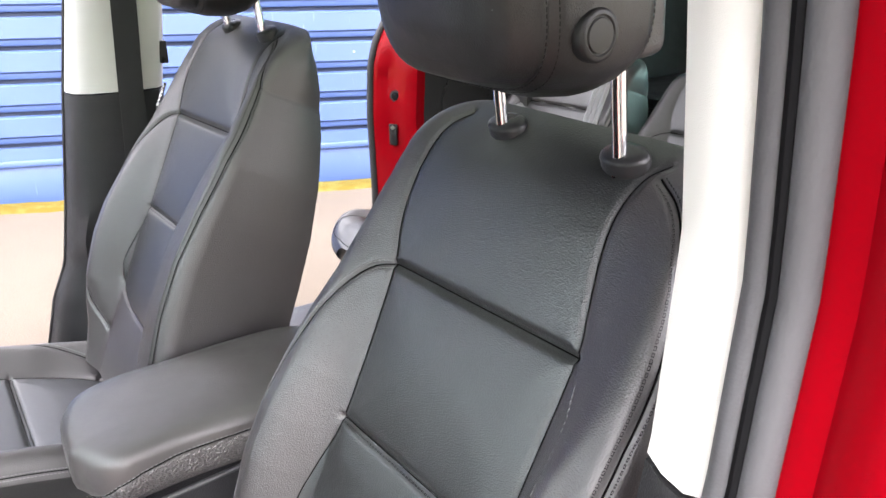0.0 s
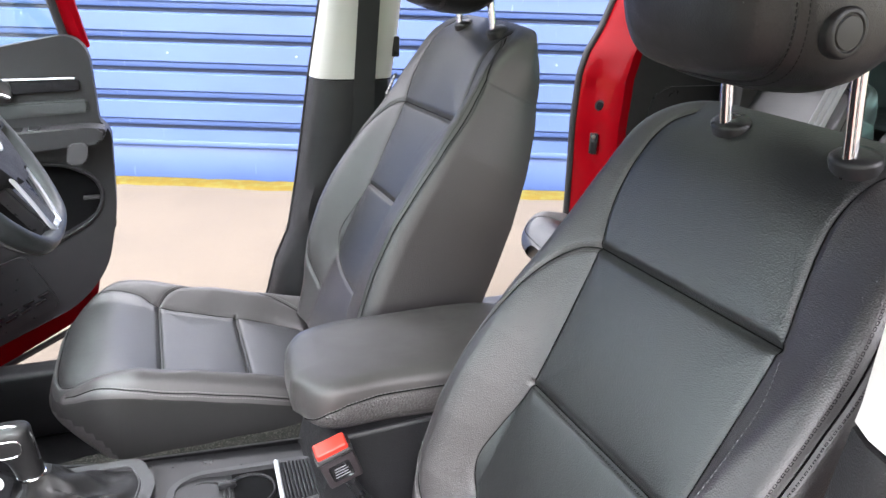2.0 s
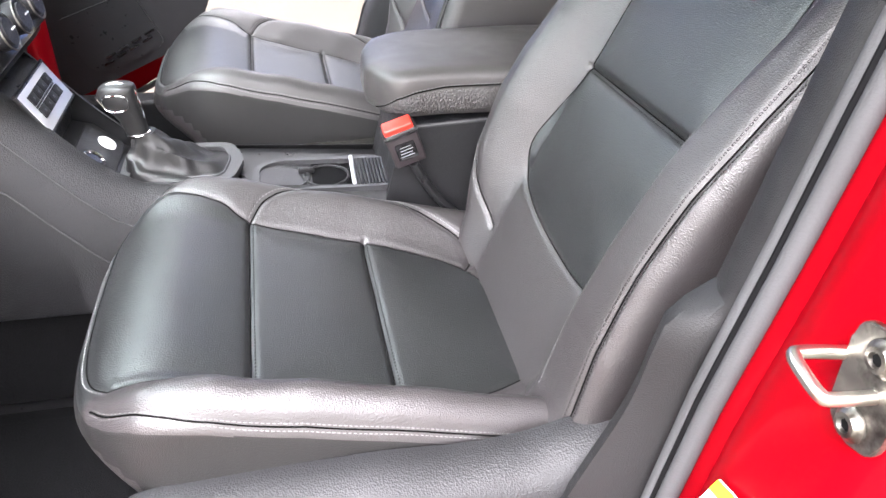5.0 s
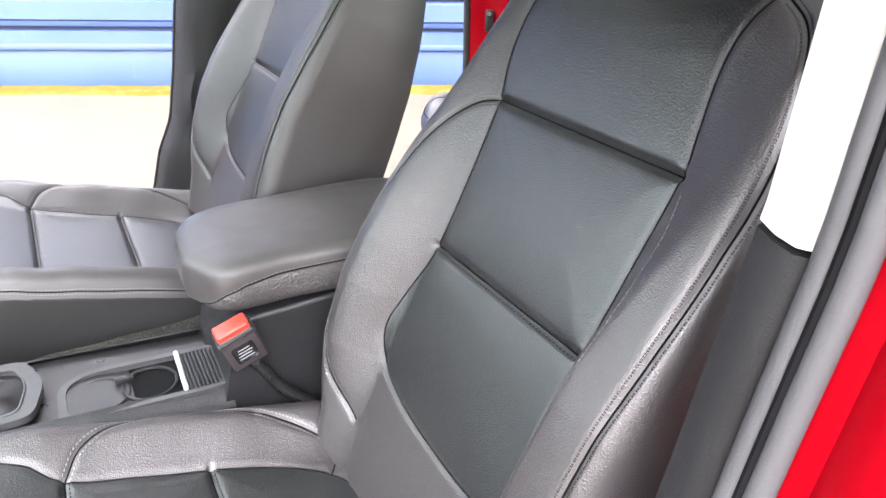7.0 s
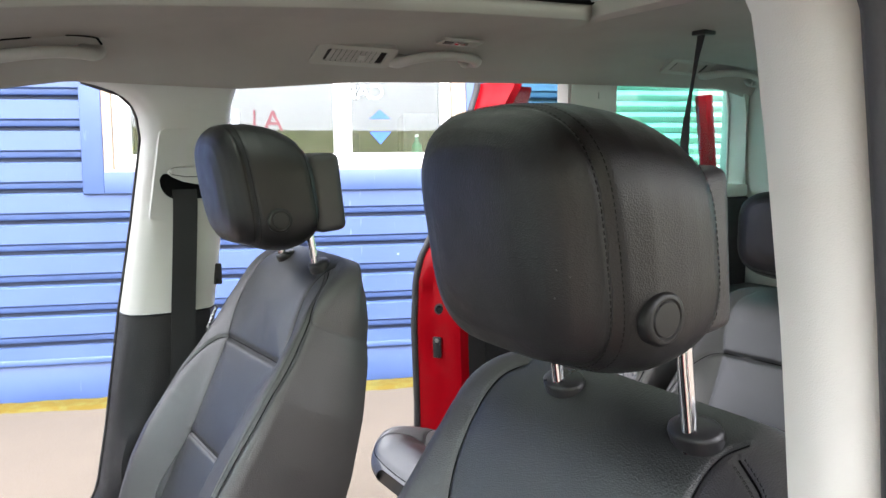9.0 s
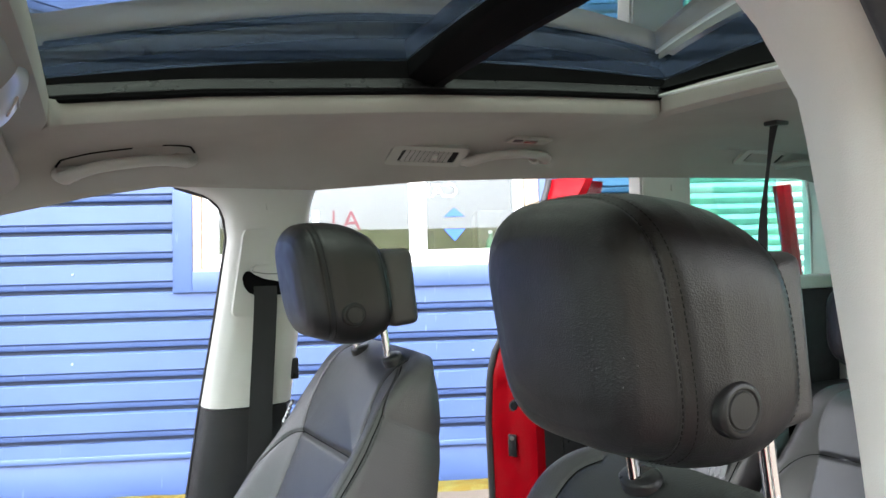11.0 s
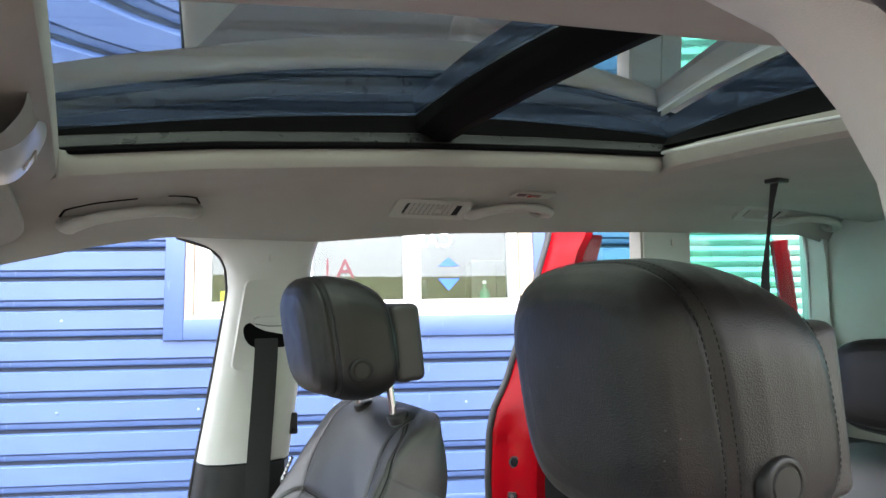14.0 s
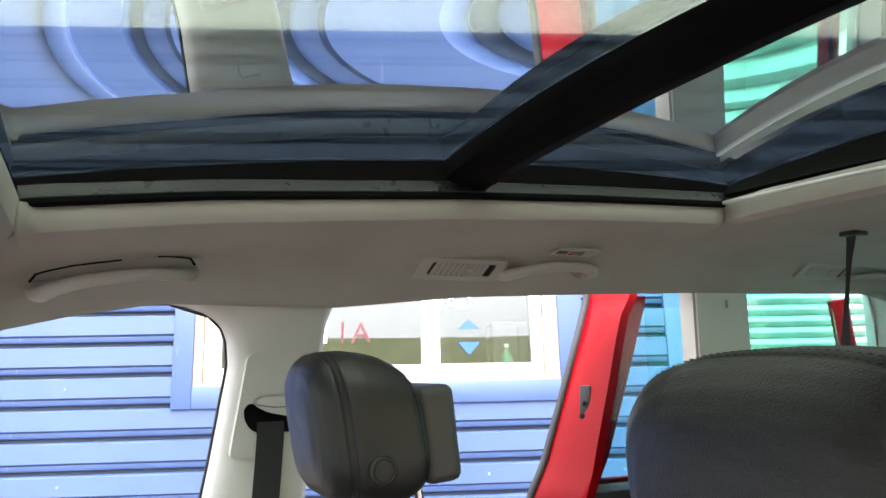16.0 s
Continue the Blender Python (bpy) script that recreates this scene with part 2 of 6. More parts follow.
def grid(rows, closed=False, caps=False):
    """A skin over rows of points; closed joins each row's end to its start."""
    bm = bmesh.new()
    vs = [[bm.verts.new(p) for p in r] for r in rows]
    n = len(rows[0])
    for a, b in zip(vs, vs[1:]):
        for i in range(n if closed else n - 1):
            j = (i + 1) % n
            bm.faces.new((a[i], a[j], b[j], b[i]))
    if caps:
        bm.faces.new(vs[0][::-1])
        bm.faces.new(vs[-1])
    return bm


def box(x0, x1, y0, y1, z0, z1, r=0.0, seg=2):
    bm = bmesh.new()
    bmesh.ops.create_cube(bm, size=1, matrix=Matrix.Translation(((x0 + x1) / 2, (y0 + y1) / 2, (z0 + z1) / 2)) @ Matrix.Diagonal((x1 - x0, y1 - y0, z1 - z0, 1)))
    if r:
        bmesh.ops.bevel(bm, geom=bm.edges[:], offset=r, segments=seg, affect="EDGES", profile=0.5)
    return bm


def turned(bm, m):
    bmesh.ops.transform(bm, matrix=m, verts=bm.verts)
    return bm


def joined(*bms):
    out = bmesh.new()
    for b in bms:
        me = bpy.data.meshes.new("tmp")
        b.to_mesh(me)
        b.free()
        out.from_mesh(me)
        bpy.data.meshes.remove(me)
    return out


def smoothed(points, n):
    """Catmull-Rom through points, n steps a span."""
    p = [Vector(q) for q in points]
    p = [2 * p[0] - p[1]] + p + [2 * p[-1] - p[-2]]
    out = []
    for a, b, c, d in zip(p, p[1:], p[2:], p[3:]):
        for i in range(n):
            t = i / n
            out.append(0.5 * (2 * b + (c - a) * t + (2 * a - 5 * b + 4 * c - d) * t * t + (3 * b - a - 3 * c + d) * t ** 3))
    return out + [p[-2]]


def tube(points, r, seg=10, flat=1.0, up=(0, 0, 1), caps=True, taper=None):
    """A tube along points; flat squeezes it along the second axis."""
    pts = [Vector(q) for q in points]
    rows = []
    for i, p in enumerate(pts):
        d = (pts[min(i + 1, len(pts) - 1)] - pts[max(i - 1, 0)]).normalized()
        s = d.cross(Vector(up))
        s = s.normalized() if s.length > 1e-4 else d.orthogonal().normalized()
        u = s.cross(d).normalized()
        k = r * (taper[i] if taper else 1)
        rows.append([p + s * (k * math.cos(a)) + u * (k * flat * math.sin(a)) for a in (2 * math.pi * j / seg for j in range(seg))])
    return grid(rows, closed=True, caps=caps)


def prism(outline, y0, y1, axis="y", r=0.0):
    """An outline in two axes pushed along the third; outline is (a, b) pairs."""
    put = {"y": lambda a, b, c: (a, c, b), "x": lambda a, b, c: (c, a, b), "z": lambda a, b, c: (a, b, c)}[axis]
    bm = grid([[put(a, b, y0) for a, b in outline], [put(a, b, y1) for a, b in outline]], closed=True, caps=True)
    if r:
        bmesh.ops.bevel(bm, geom=[e for e in bm.edges], offset=r, segments=2, affect="EDGES")
    return bm


def rounded(corners, r, n=5):
    """A polygon with its corners rounded."""
    out = []
    k = len(corners)
    for i in range(k):
        a, b, c = (Vector(corners[(i + j) % k]).to_2d() for j in (-1, 0, 1))
        rr = r[i] if isinstance(r, (list, tuple)) else r
        p, q = b + (a - b).normalized() * min(rr, (a - b).length * 0.49), b + (c - b).normalized() * min(rr, (c - b).length * 0.49)
        for j in range(n + 1):
            t = j / n
            out.append(tuple((1 - t) ** 2 * p + 2 * t * (1 - t) * b + t * t * q))
    return out


def disc(r, depth, n=24, bevel=0.0):
    bm = bmesh.new()
    bmesh.ops.create_cone(bm, cap_ends=True, segments=n, radius1=r, radius2=r, depth=depth)
    if bevel:
        bmesh.ops.bevel(bm, geom=[e for e in bm.edges if abs(e.verts[0].co.z - e.verts[1].co.z) < 1e-6], offset=bevel, segments=2, affect="EDGES")
    return bm


def lathe(profile, n=40):
    """A turned shape from (radius, height) pairs."""
    return grid([[(r * math.cos(a), r * math.sin(a), z) for a in (2 * math.pi * k / n for k in range(n))] for r, z in profile], closed=True, caps=True)


def lerp_table(table, x):
    return float(np.interp(x, [a for a, _ in table], [b for _, b in table]))


# the car stands with a slight lean on the sloping yard
CAR = Matrix.Translation((0, -0.455, 1.185)) @ Matrix(((0.99978, -0.00128, -0.0209), (0, 0.99813, -0.06105), (0.02094, 0.06104, 0.99792))).to_4x4() @ Matrix.Translation((0, 0.455, -1.185))
# the building's front: x along it, y into it
YARD = Matrix.Translation((1.704, 3.871, 0)) @ pose(0, 0, 0, 0, 0, -21.5)

# ---------------------------------------------------------------- yard
def sstep_1(a, b, x):
    t = min(1.0, max(0.0, (x - a) / (b - a)))
    return t * t * (3 - 2 * t)


bm = grid([[(x, y, 0.012 * noise.noise((x * 0.6, y * 0.6, 0.3))) for x in np.linspace(-12, 12, 61)] for y in np.linspace(-12, 8, 51)])
for v in bm.verts:
    v.co.y -= 4
ground = link_mesh("ground", bm, GROUND)
ground.matrix_world = YARD
field = link_mesh("field", grid([[(x, y, -0.06 + 34 * sstep_1(50, 260, -y) * (0.8 + 0.3 * noise.noise((x * 0.006, y * 0.006, 2)))) for x in np.linspace(-600, 600, 25)] for y in np.linspace(-600, 600, 61)]), FIELD)
field.matrix_world = YARD
tagged(field, "open green field behind the yard", "field", kind="structure")
tagged(ground, "pale sandy concrete yard, gritty and worn, with light stains", "ground", kind="structure")

rows = []
for i, x in enumerate(np.linspace(-9, 9, 240)):
    w = 0.17 + 0.07 * noise.noise((x * 2.1, 0, 0)) + 0.03 * noise.noise((x * 9, 3, 0))
    rows.append([(x, -w * k, 0.016 + 0.012 * (1 - k) * (1 + noise.noise((x * 7, k * 3, 1))) - 0.02 * (k == 1)) for k in (0, 0.2, 0.4, 0.6, 0.8, 1)])
moss = link_mesh("moss", grid(rows), MOSS)
moss.matrix_world = YARD
tagged(moss, "yellow-green moss and grit along the foot of the blue wall", "moss", kind="stuff")

# ---------------------------------------------------------------- blue building
WIN = (-1.51, 0.908, 1.51, 2.42)          # opening: x0, x1, z0, z1
PITCH, FIRST, TOP = 0.2, 0.382, 3.97
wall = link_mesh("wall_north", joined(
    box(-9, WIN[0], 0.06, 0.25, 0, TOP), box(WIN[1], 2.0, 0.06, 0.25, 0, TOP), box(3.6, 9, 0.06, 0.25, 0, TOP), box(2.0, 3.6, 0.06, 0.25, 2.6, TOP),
    box(WIN[0], WIN[1], 0.06, 0.25, 0, WIN[2]), box(WIN[0], WIN[1], 0.06, 0.25, WIN[3], TOP)), JOINTSHADE, smooth=False)
wall.matrix_world = YARD
tagged(wall, "blue building wall clad in horizontal profiled metal sheets", "wall", kind="structure")


def siding(x0, x1):
    """One course of profiled sheet: a recess left open to the dark wall, a bright lip and a broad flat rib."""
    prof = [(0.055, 0.026), (0.022, 0.028), (0.016, 0.036), (0.016, 0.062), (0.0, 0.074), (0.0, 0.188), (0.010, 0.196), (0.055, 0.2)]
    return grid([[(x, y, z) for y, z in prof] for x in (x0, x1)])


def course(x0, x1, z):
    ob = part("siding_sheet", siding(x0, x1), BLUE, wall)
    ob.location = (0, 0, z)
    return ob


z = FIRST
while z < TOP - 0.1:
    if z + PITCH <= WIN[2] - 0.06 or z > WIN[3] + 0.1:
        course(-9, 2.0 if z < 2.5 else 9, z)
    else:
        course(-9, WIN[0] - 0.13, z)
        course(WIN[1] + 0.17, 2.0 if z < 2.5 else 9, z)
    if z < 2.5:
        course(3.6, 9, z)
    z += PITCH
part("plinth_sheet", joined(box(-9, 2.0, 0.02, 0.06, 0, 0.261, 0.003), box(-9, 2.0, -0.005, 0.06, 0.262, 0.30, 0.006), box(-9, 2.0, 0.012, 0.06, 0.30, 0.382)), BLUE, wall, "flat blue plinth sheet")
part("plinth_sheet", box(3.6, 9, 0.01, 0.06, 0, 0.382, 0.003), BLUE, wall)
part("corner_trim", box(1.93, 2.0, -0.03, 0.06, 0, 2.6, 0.006), BLUE, wall, "blue corner flashing")
part("corner_trim", box(1.66, 1.93, -0.012, 0.06, 0, 2.6, 0.006), BLUE, wall, "blue corner flashing")
part("roof_edge_trim", box(-9, 9, -0.05, 0.25, TOP, TOP + 0.06, 0.006), BLUE, wall, "blue roof edge flashing")
VINYLGREY_BOLT = Mat("pale_blue_bolt_paint", (0.16, 0.21, 0.32), 0.4).m
# fixing bolts
bolt = None
for bx in np.arange(-8.6, 1.6, 0.9):
    for k in range(2, 18, 3):
        zz = FIRST + PITCH * k + 0.13
        if WIN[0] - 0.2 < bx < WIN[1] + 0.2 and WIN[2] - 0.2 < zz < WIN[3] + 0.2:
            continue
        if bolt is None:
            bolt = part("bolt", turned(disc(0.008, 0.01, 10, 0.002), pose(0, 0, 0, 90)), VINYLGREY_BOLT, wall)
            bolt.location = (bx, -0.003, zz)
        else:
            b2 = new("bolt", bolt.data)
            b2.parent, b2.location = wall, (bx, -0.003, zz)

window = new("window_1", None)
window.matrix_world = YARD
tagged(window, "white plastic-framed window with bare timber edges and blue flashing", "window", kind="structure")
x0, x1, z0, z1 = WIN
part("flashing", joined(box(x0 - 0.13, x0, -0.02, 0.06, z0 - 0.142, z1 + 0.13, 0.006), box(x1, x1 + 0.17, -0.02, 0.06, z0 - 0.142, z1 + 0.13, 0.006)), BLUE, window, "blue metal flashing strip")
part("flashing", box(x0, x1, -0.021, 0.06, z0 - 0.142, z0, 0.006), BLUE, window)
part("flashing", box(x0, x1, -0.021, 0.06, z1, z1 + 0.13, 0.006), BLUE, window)
part("timber_lining", joined(box(x0, x0 + 0.055, 0.0, 0.2, z0, z1), box(x1 - 0.1, x1, 0.0, 0.2, z0, z1)), TIMBER, window, "bare stained timber lining")
part("window_sill", box(x0 + 0.055, x1 - 0.1, 0.0, 0.2, z0, z0 + 0.02), TIMBER, window)
fx0, fx1 = x0 + 0.055, x1 - 0.1
part("window_frame", joined(box(fx0, fx0 + 0.11, 0.03, 0.11, z0 + 0.02, z1, 0.008), box(fx1 - 0.08, fx1, 0.03, 0.11, z0 + 0.02, z1, 0.008),
     box(fx0 + 0.11, fx1 - 0.08, 0.031, 0.11, z0 + 0.02, z0 + 0.115, 0.008), box(fx0 + 0.11, fx1 - 0.08, 0.031, 0.11, z1 - 0.1, z1, 0.008),
     box(-0.022, 0.104, 0.029, 0.112, z0 + 0.115, z1 - 0.1, 0.008)), UPVC, window, "white plastic frame")
for a, b in ((fx0 + 0.11, -0.022), (0.104, fx1 - 0.08)):
    p = part("pane", box(a, b, 0.06, 0.084, z0 + 0.115, z1 - 0.1), WINDOWGLASS, window)
    p.visible_shadow = False
for a, zz in ((x0 + 0.027, 1.72), (x1 - 0.05, 1.78)):
    part("hinge", box(a - 0.016, a + 0.016, -0.006, 0.0, zz - 0.03, zz + 0.03, 0.004), BEIGE, window)
# room behind the window
m = Mat("dim_room_paint", (0.16, 0.16, 0.155), 0.8)
m.tone(m.noise(2, 3), (0.09, 0.09, 0.095))
room = link_mesh("room_wall", joined(box(-2.2, 1.9, 2.2, 2.3, 0.4, 2.9), box(-2.3, -2.2, 0.25, 2.3, 0.4, 2.9), box(1.9, 2.0, 0.25, 2.3, 0.4, 2.9), box(-2.3, 2, 0.25, 2.3, 2.9, 3.0), box(-2.3, 2, 0.25, 2.3, 0.3, 0.4)), m.m, False)
room.matrix_world = YARD
tagged(room, "plain dim room behind the window", "wall", kind="structure")

# lettering on the panes, seen from the yard
m = Mat("window_vinyl_blue", (0.008, 0.06, 0.40), 0.4)
VINYL = m.m
m = Mat("window_vinyl_dark_red", (0.07, 0.008, 0.014), 0.4)
VINYLRED = m.m
m = Mat("window_vinyl_grey", (0.55, 0.62, 0.68), 0.4)
VINYLGREY = m.m


def letters(name, text, size, x, z, material, parent, y=0.052):
    cu = bpy.data.curves.new(name, "FONT")
    cu.body, cu.size, cu.extrude = text, size, 0.001
    tmp = bpy.data.objects.new("tmp", cu)
    me = bpy.data.meshes.new_from_object(tmp)
    bpy.data.objects.remove(tmp)
    me.materials.append(material)
    ob = new(name, me)
    ob.parent, ob.location, ob.rotation_euler = parent, (x, y, z), (radians(90), 0, 0)
    return ob


tagged(letters("letter", "A", 0.20, -0.495, 1.78, VINYLRED, window), "dark red letter on the pane")
part("sign_mark", box(-0.56, -0.545, 0.053, 0.056, 1.78, 1.92), VINYLRED, window, "dark red letter-like bar")
part("sign_mark", box(-0.70, -0.655, 0.053, 0.056, 1.78, 1.92), VINYLGREY, window, "grey letter-like bar")
word = letters("lettering", "CAR", 0.14, 0.335, 2.0, VINYLGREY, window)
word.scale.x = -1
tagged(word, "pale reversed lettering on the pane")
sticker = part("sticker", joined(prism([(0.228, 1.77), (0.378, 1.77), (0.303, 1.684)], 0.052, 0.056), prism([(0.228, 1.86), (0.378, 1.86), (0.303, 1.925)], 0.052, 0.056)), VINYL, window, "blue arrowhead stickers on the pane")

# things inside the window
cupboard = thing("cupboard", YARD, "dark cupboard standing inside behind the window", "cupboard")
part("carcass", box(0.50, 0.86, 0.30, 0.65, 0.4, 1.93, 0.006), SATIN, cupboard)
part("door_panel", box(0.515, 0.675, 0.285, 0.30, 0.45, 1.90, 0.004), DARK, cupboard)
part("door_panel", box(0.685, 0.845, 0.285, 0.30, 0.45, 1.90, 0.004), DARK, cupboard)
GREENBOTTLE = Mat("green_plastic", (0.03, 0.16, 0.09), 0.3).m
bottle = thing("bottle", YARD, "green plastic bottle standing on the window sill", "bottle")
part("bottle_body", turned(lathe([(0.034, 0.0), (0.038, 0.006), (0.038, 0.13), (0.033, 0.155), (0.014, 0.185), (0.012, 0.21)], 24), Matrix.Translation((0.575, 0.155, WIN[2] + 0.02))), GREENBOTTLE, bottle)
part("bottle_cap", turned(disc(0.014, 0.022, 20, 0.002), Matrix.Translation((0.575, 0.155, WIN[2] + 0.241))), WHITE, bottle)
carton = thing("carton", YARD, "small yellow and black carton on the window sill", "box")
part("carton_body", box(-1.30, -1.24, 0.13, 0.17, WIN[2] + 0.02, WIN[2] + 0.20, 0.003), YELLOW, carton)
part("carton_print", box(-1.295, -1.245, 0.1285, 0.1299, WIN[2] + 0.05, WIN[2] + 0.10), BLACKPRINT, carton)
case = thing("case", YARD, "small dark case on the window sill", "box")
part("case_body", box(0.112, 0.16, 0.13, 0.18, WIN[2] + 0.02, WIN[2] + 0.26, 0.004), SATIN, case)

# roller shutter beyond the blue wall
shutter = new("door_1", None)
shutter.matrix_world = YARD
tagged(shutter, "pale closed roller shutter with fine horizontal ribs", "shutter", kind="structure")
rows = []
zz = 0.0
while zz < 2.6:
    rows += [(0.10, zz), (0.075, zz + 0.012), (0.062, zz + 0.04), (0.075, zz + 0.068), (0.10, zz + 0.08)]
    zz += 0.08
part("shutter_curtain", grid([[(x, y, z) for y, z in rows] for x in (2.0, 3.6)]), SHUTTER, shutter)
part("bottom_rail", box(2.0, 3.6, 0.05, 0.12, 0, 0.08, 0.01), SHUTTER, shutter)


# ---------------------------------------------------------------- front seats
REC, TILT = radians(25), radians(13)
UB, NB = Vector((math.sin(REC), 0, math.cos(REC))), Vector((-math.cos(REC), 0, math.sin(REC)))
UC, NC = Vector((-math.cos(TILT), 0, math.sin(TILT))), Vector((math.sin(TILT), 0, math.cos(TILT)))


def sstep(a, b, x):
    t = np.clip((x - a) / (b - a), 0, 1)
    return t * t * (3 - 2 * t)


def dist_to(poly, y, v):
    """Distance of points (arrays) from a polyline of (y, v) pairs."""
    best = np.full(np.shape(y), 9.0)
    for (ay, av), (by, bv) in zip(poly, poly[1:]):
        dy, dv = by - ay, bv - av
        t = np.clip(((y - ay) * dy + (v - av) * dv) / (dy * dy + dv * dv + 1e-12), 0, 1)
        best = np.minimum(best, np.hypot(y - ay - t * dy, v - av - t * dv))
    return best


def curve2(points, n=10):
    return [(p.x, p.y) for p in smoothed([(a, b, 0) for a, b in points], n)]


BACK_SEAMS = {
    "top_seam": [(-0.130, 0.494), (0.136, 0.483)],
    "mid_seam": [(-0.128, 0.318), (0.127, 0.306)],
    "left_insert": curve2([(0.130, 0.662), (0.150, 0.64), (0.157, 0.60), (0.155, 0.555), (0.148, 0.52), (0.136, 0.483), (0.130, 0.42), (0.127, 0.36), (0.127, 0.30), (0.138, 0.24), (0.143, 0.185), (0.126, 0.148), (0.085, 0.134), (0.03, 0.128), (-0.06, 0.128), (-0.122, 0.135)]),
    "right_insert": curve2([(-0.128, 0.663), (-0.114, 0.645), (-0.109, 0.61), (-0.113, 0.57), (-0.122, 0.53), (-0.130, 0.494), (-0.130, 0.41), (-0.128, 0.318), (-0.126, 0.24), (-0.126, 0.15), (-0.13, 0.06)]),
    "left_bolster": curve2([(0.136, 0.483), (0.160, 0.470), (0.182, 0.44), (0.198, 0.39), (0.209, 0.33), (0.213, 0.27), (0.211, 0.21), (0.199, 0.155), (0.172, 0.10), (0.132, 0.062)]),
    "right_bolster": curve2([(-0.128, 0.650), (-0.160, 0.632), (-0.186, 0.604), (-0.206, 0.56), (-0.217, 0.51), (-0.222, 0.45), (-0.222, 0.38), (-0.218, 0.30), (-0.217, 0.22), (-0.222, 0.14), (-0.228, 0.06), (-0.226, 0.0)]),
}
# the sewn ridge where the insert meets the bolster on the window side
RIDGE = curve2([(-0.139, 0.488), (-0.160, 0.445), (-0.172, 0.39), (-0.169, 0.32), (-0.163, 0.24), (-0.163, 0.15), (-0.165, 0.05)])
BACK_THICK = [(-0.02, 0.162), (0.22, 0.142), (0.30, 0.136), (0.38, 0.127), (0.48, 0.109), (0.54, 0.095), (0.60, 0.075), (0.65, 0.052), (0.682, 0.040)]


def back_half(v, side=1):
    """Half width of the backrest, on the tunnel side (1) or the door side (-1)."""
    left = np.interp(v, [-0.02, 0.05, 0.10, 0.16, 0.22, 0.30, 0.38, 0.46, 0.54, 0.57], [0.18, 0.19, 0.207, 0.221, 0.229, 0.230, 0.227, 0.222, 0.214, 0.210])
    right = np.interp(v, [-0.02, 0.06, 0.14, 0.22, 0.30, 0.38, 0.46, 0.54, 0.57], [0.24, 0.245, 0.243, 0.239, 0.238, 0.238, 0.234, 0.220, 0.212])
    k = np.clip((v - 0.57) / 0.113, 0, 1)
    top = 0.12 + 0.09 * np.clip(1 - k ** 3, 0, 1) ** 0.4545
    return np.where(v > 0.57, top, np.where(side > 0, left, right))


def back_depth(y, v):
    """Height of the backrest's front above its plane."""
    w = back_half(v, np.sign(y))
    a = np.abs(y)
    amp = np.interp(v, [-0.02, 0.06, 0.14, 0.22, 0.30, 0.38, 0.46, 0.54, 0.60, 0.66], [0.022, 0.032, 0.047, 0.054, 0.056, 0.050, 0.041, 0.031, 0.022, 0.006])
    a0 = np.interp(v, [0.0, 0.15, 0.45, 0.55], [0.112, 0.126, 0.124, 0.118])
    a1 = np.interp(v, [0.0, 0.15, 0.34, 0.42, 0.50, 0.60], [0.165, 0.168, 0.176, 0.190, 0.212, 0.215])
    a1 = np.where(y > 0, np.minimum(a1 + 0.018, 0.196), a1)
    flat = np.interp(v, [-0.02, 0.06, 0.14, 0.22, 0.28, 0.34, 0.40, 0.45, 0.50, 0.56, 0.60], [0.022, 0.034, 0.052, 0.056, 0.053, 0.044, 0.033, 0.020, 0.012, 0.006, 0.0])
    amp = np.where(y > 0, flat, amp)
    d = amp * sstep(a0, a1, a)
    edge = np.clip((a - (w - 0.028)) / 0.028, 0, 1)
    d = d - (0.018 + 0.3 * amp) * (1 - np.sqrt(np.clip(1 - edge * edge, 0, 1)))
    d = d - 0.034 * np.clip((v - 0.575) / 0.107, 0, 1) ** 2.4
    d = d + 0.006 * np.sin(np.clip(v, 0, 0.6) / 0.6 * math.pi)
    # padded panels between the seams
    groove = np.zeros(np.shape(y))
    pad = np.full(np.shape(y), 9.0)
    for name, poly in BACK_SEAMS.items():
        q = dist_to(poly, y, v)
        deep = {"top_seam": 0.006, "mid_seam": 0.005, "left_insert": 0.0018, "right_insert": 0.0022}.get(name, 0.0034)
        wide = {"top_seam": 0.0052, "mid_seam": 0.0050}.get(name, 0.0042)
        groove = np.maximum(groove, deep * np.exp(-(q / wide) ** 2))
        pad = np.minimum(pad, q + (0.03 if name.endswith("bolster") else 0))
    return d - groove + 0.005 * (1 - np.exp(-pad / 0.035)) * (0.7 + 0.3 * (1 - sstep(0.125, 0.175, a)))


def back_point(y, v, lift=0.0):
    d = float(back_depth(np.array([y]), np.array([v]))[0]) + lift
    return Vector((0, y, 0)) + UB * v + NB * d


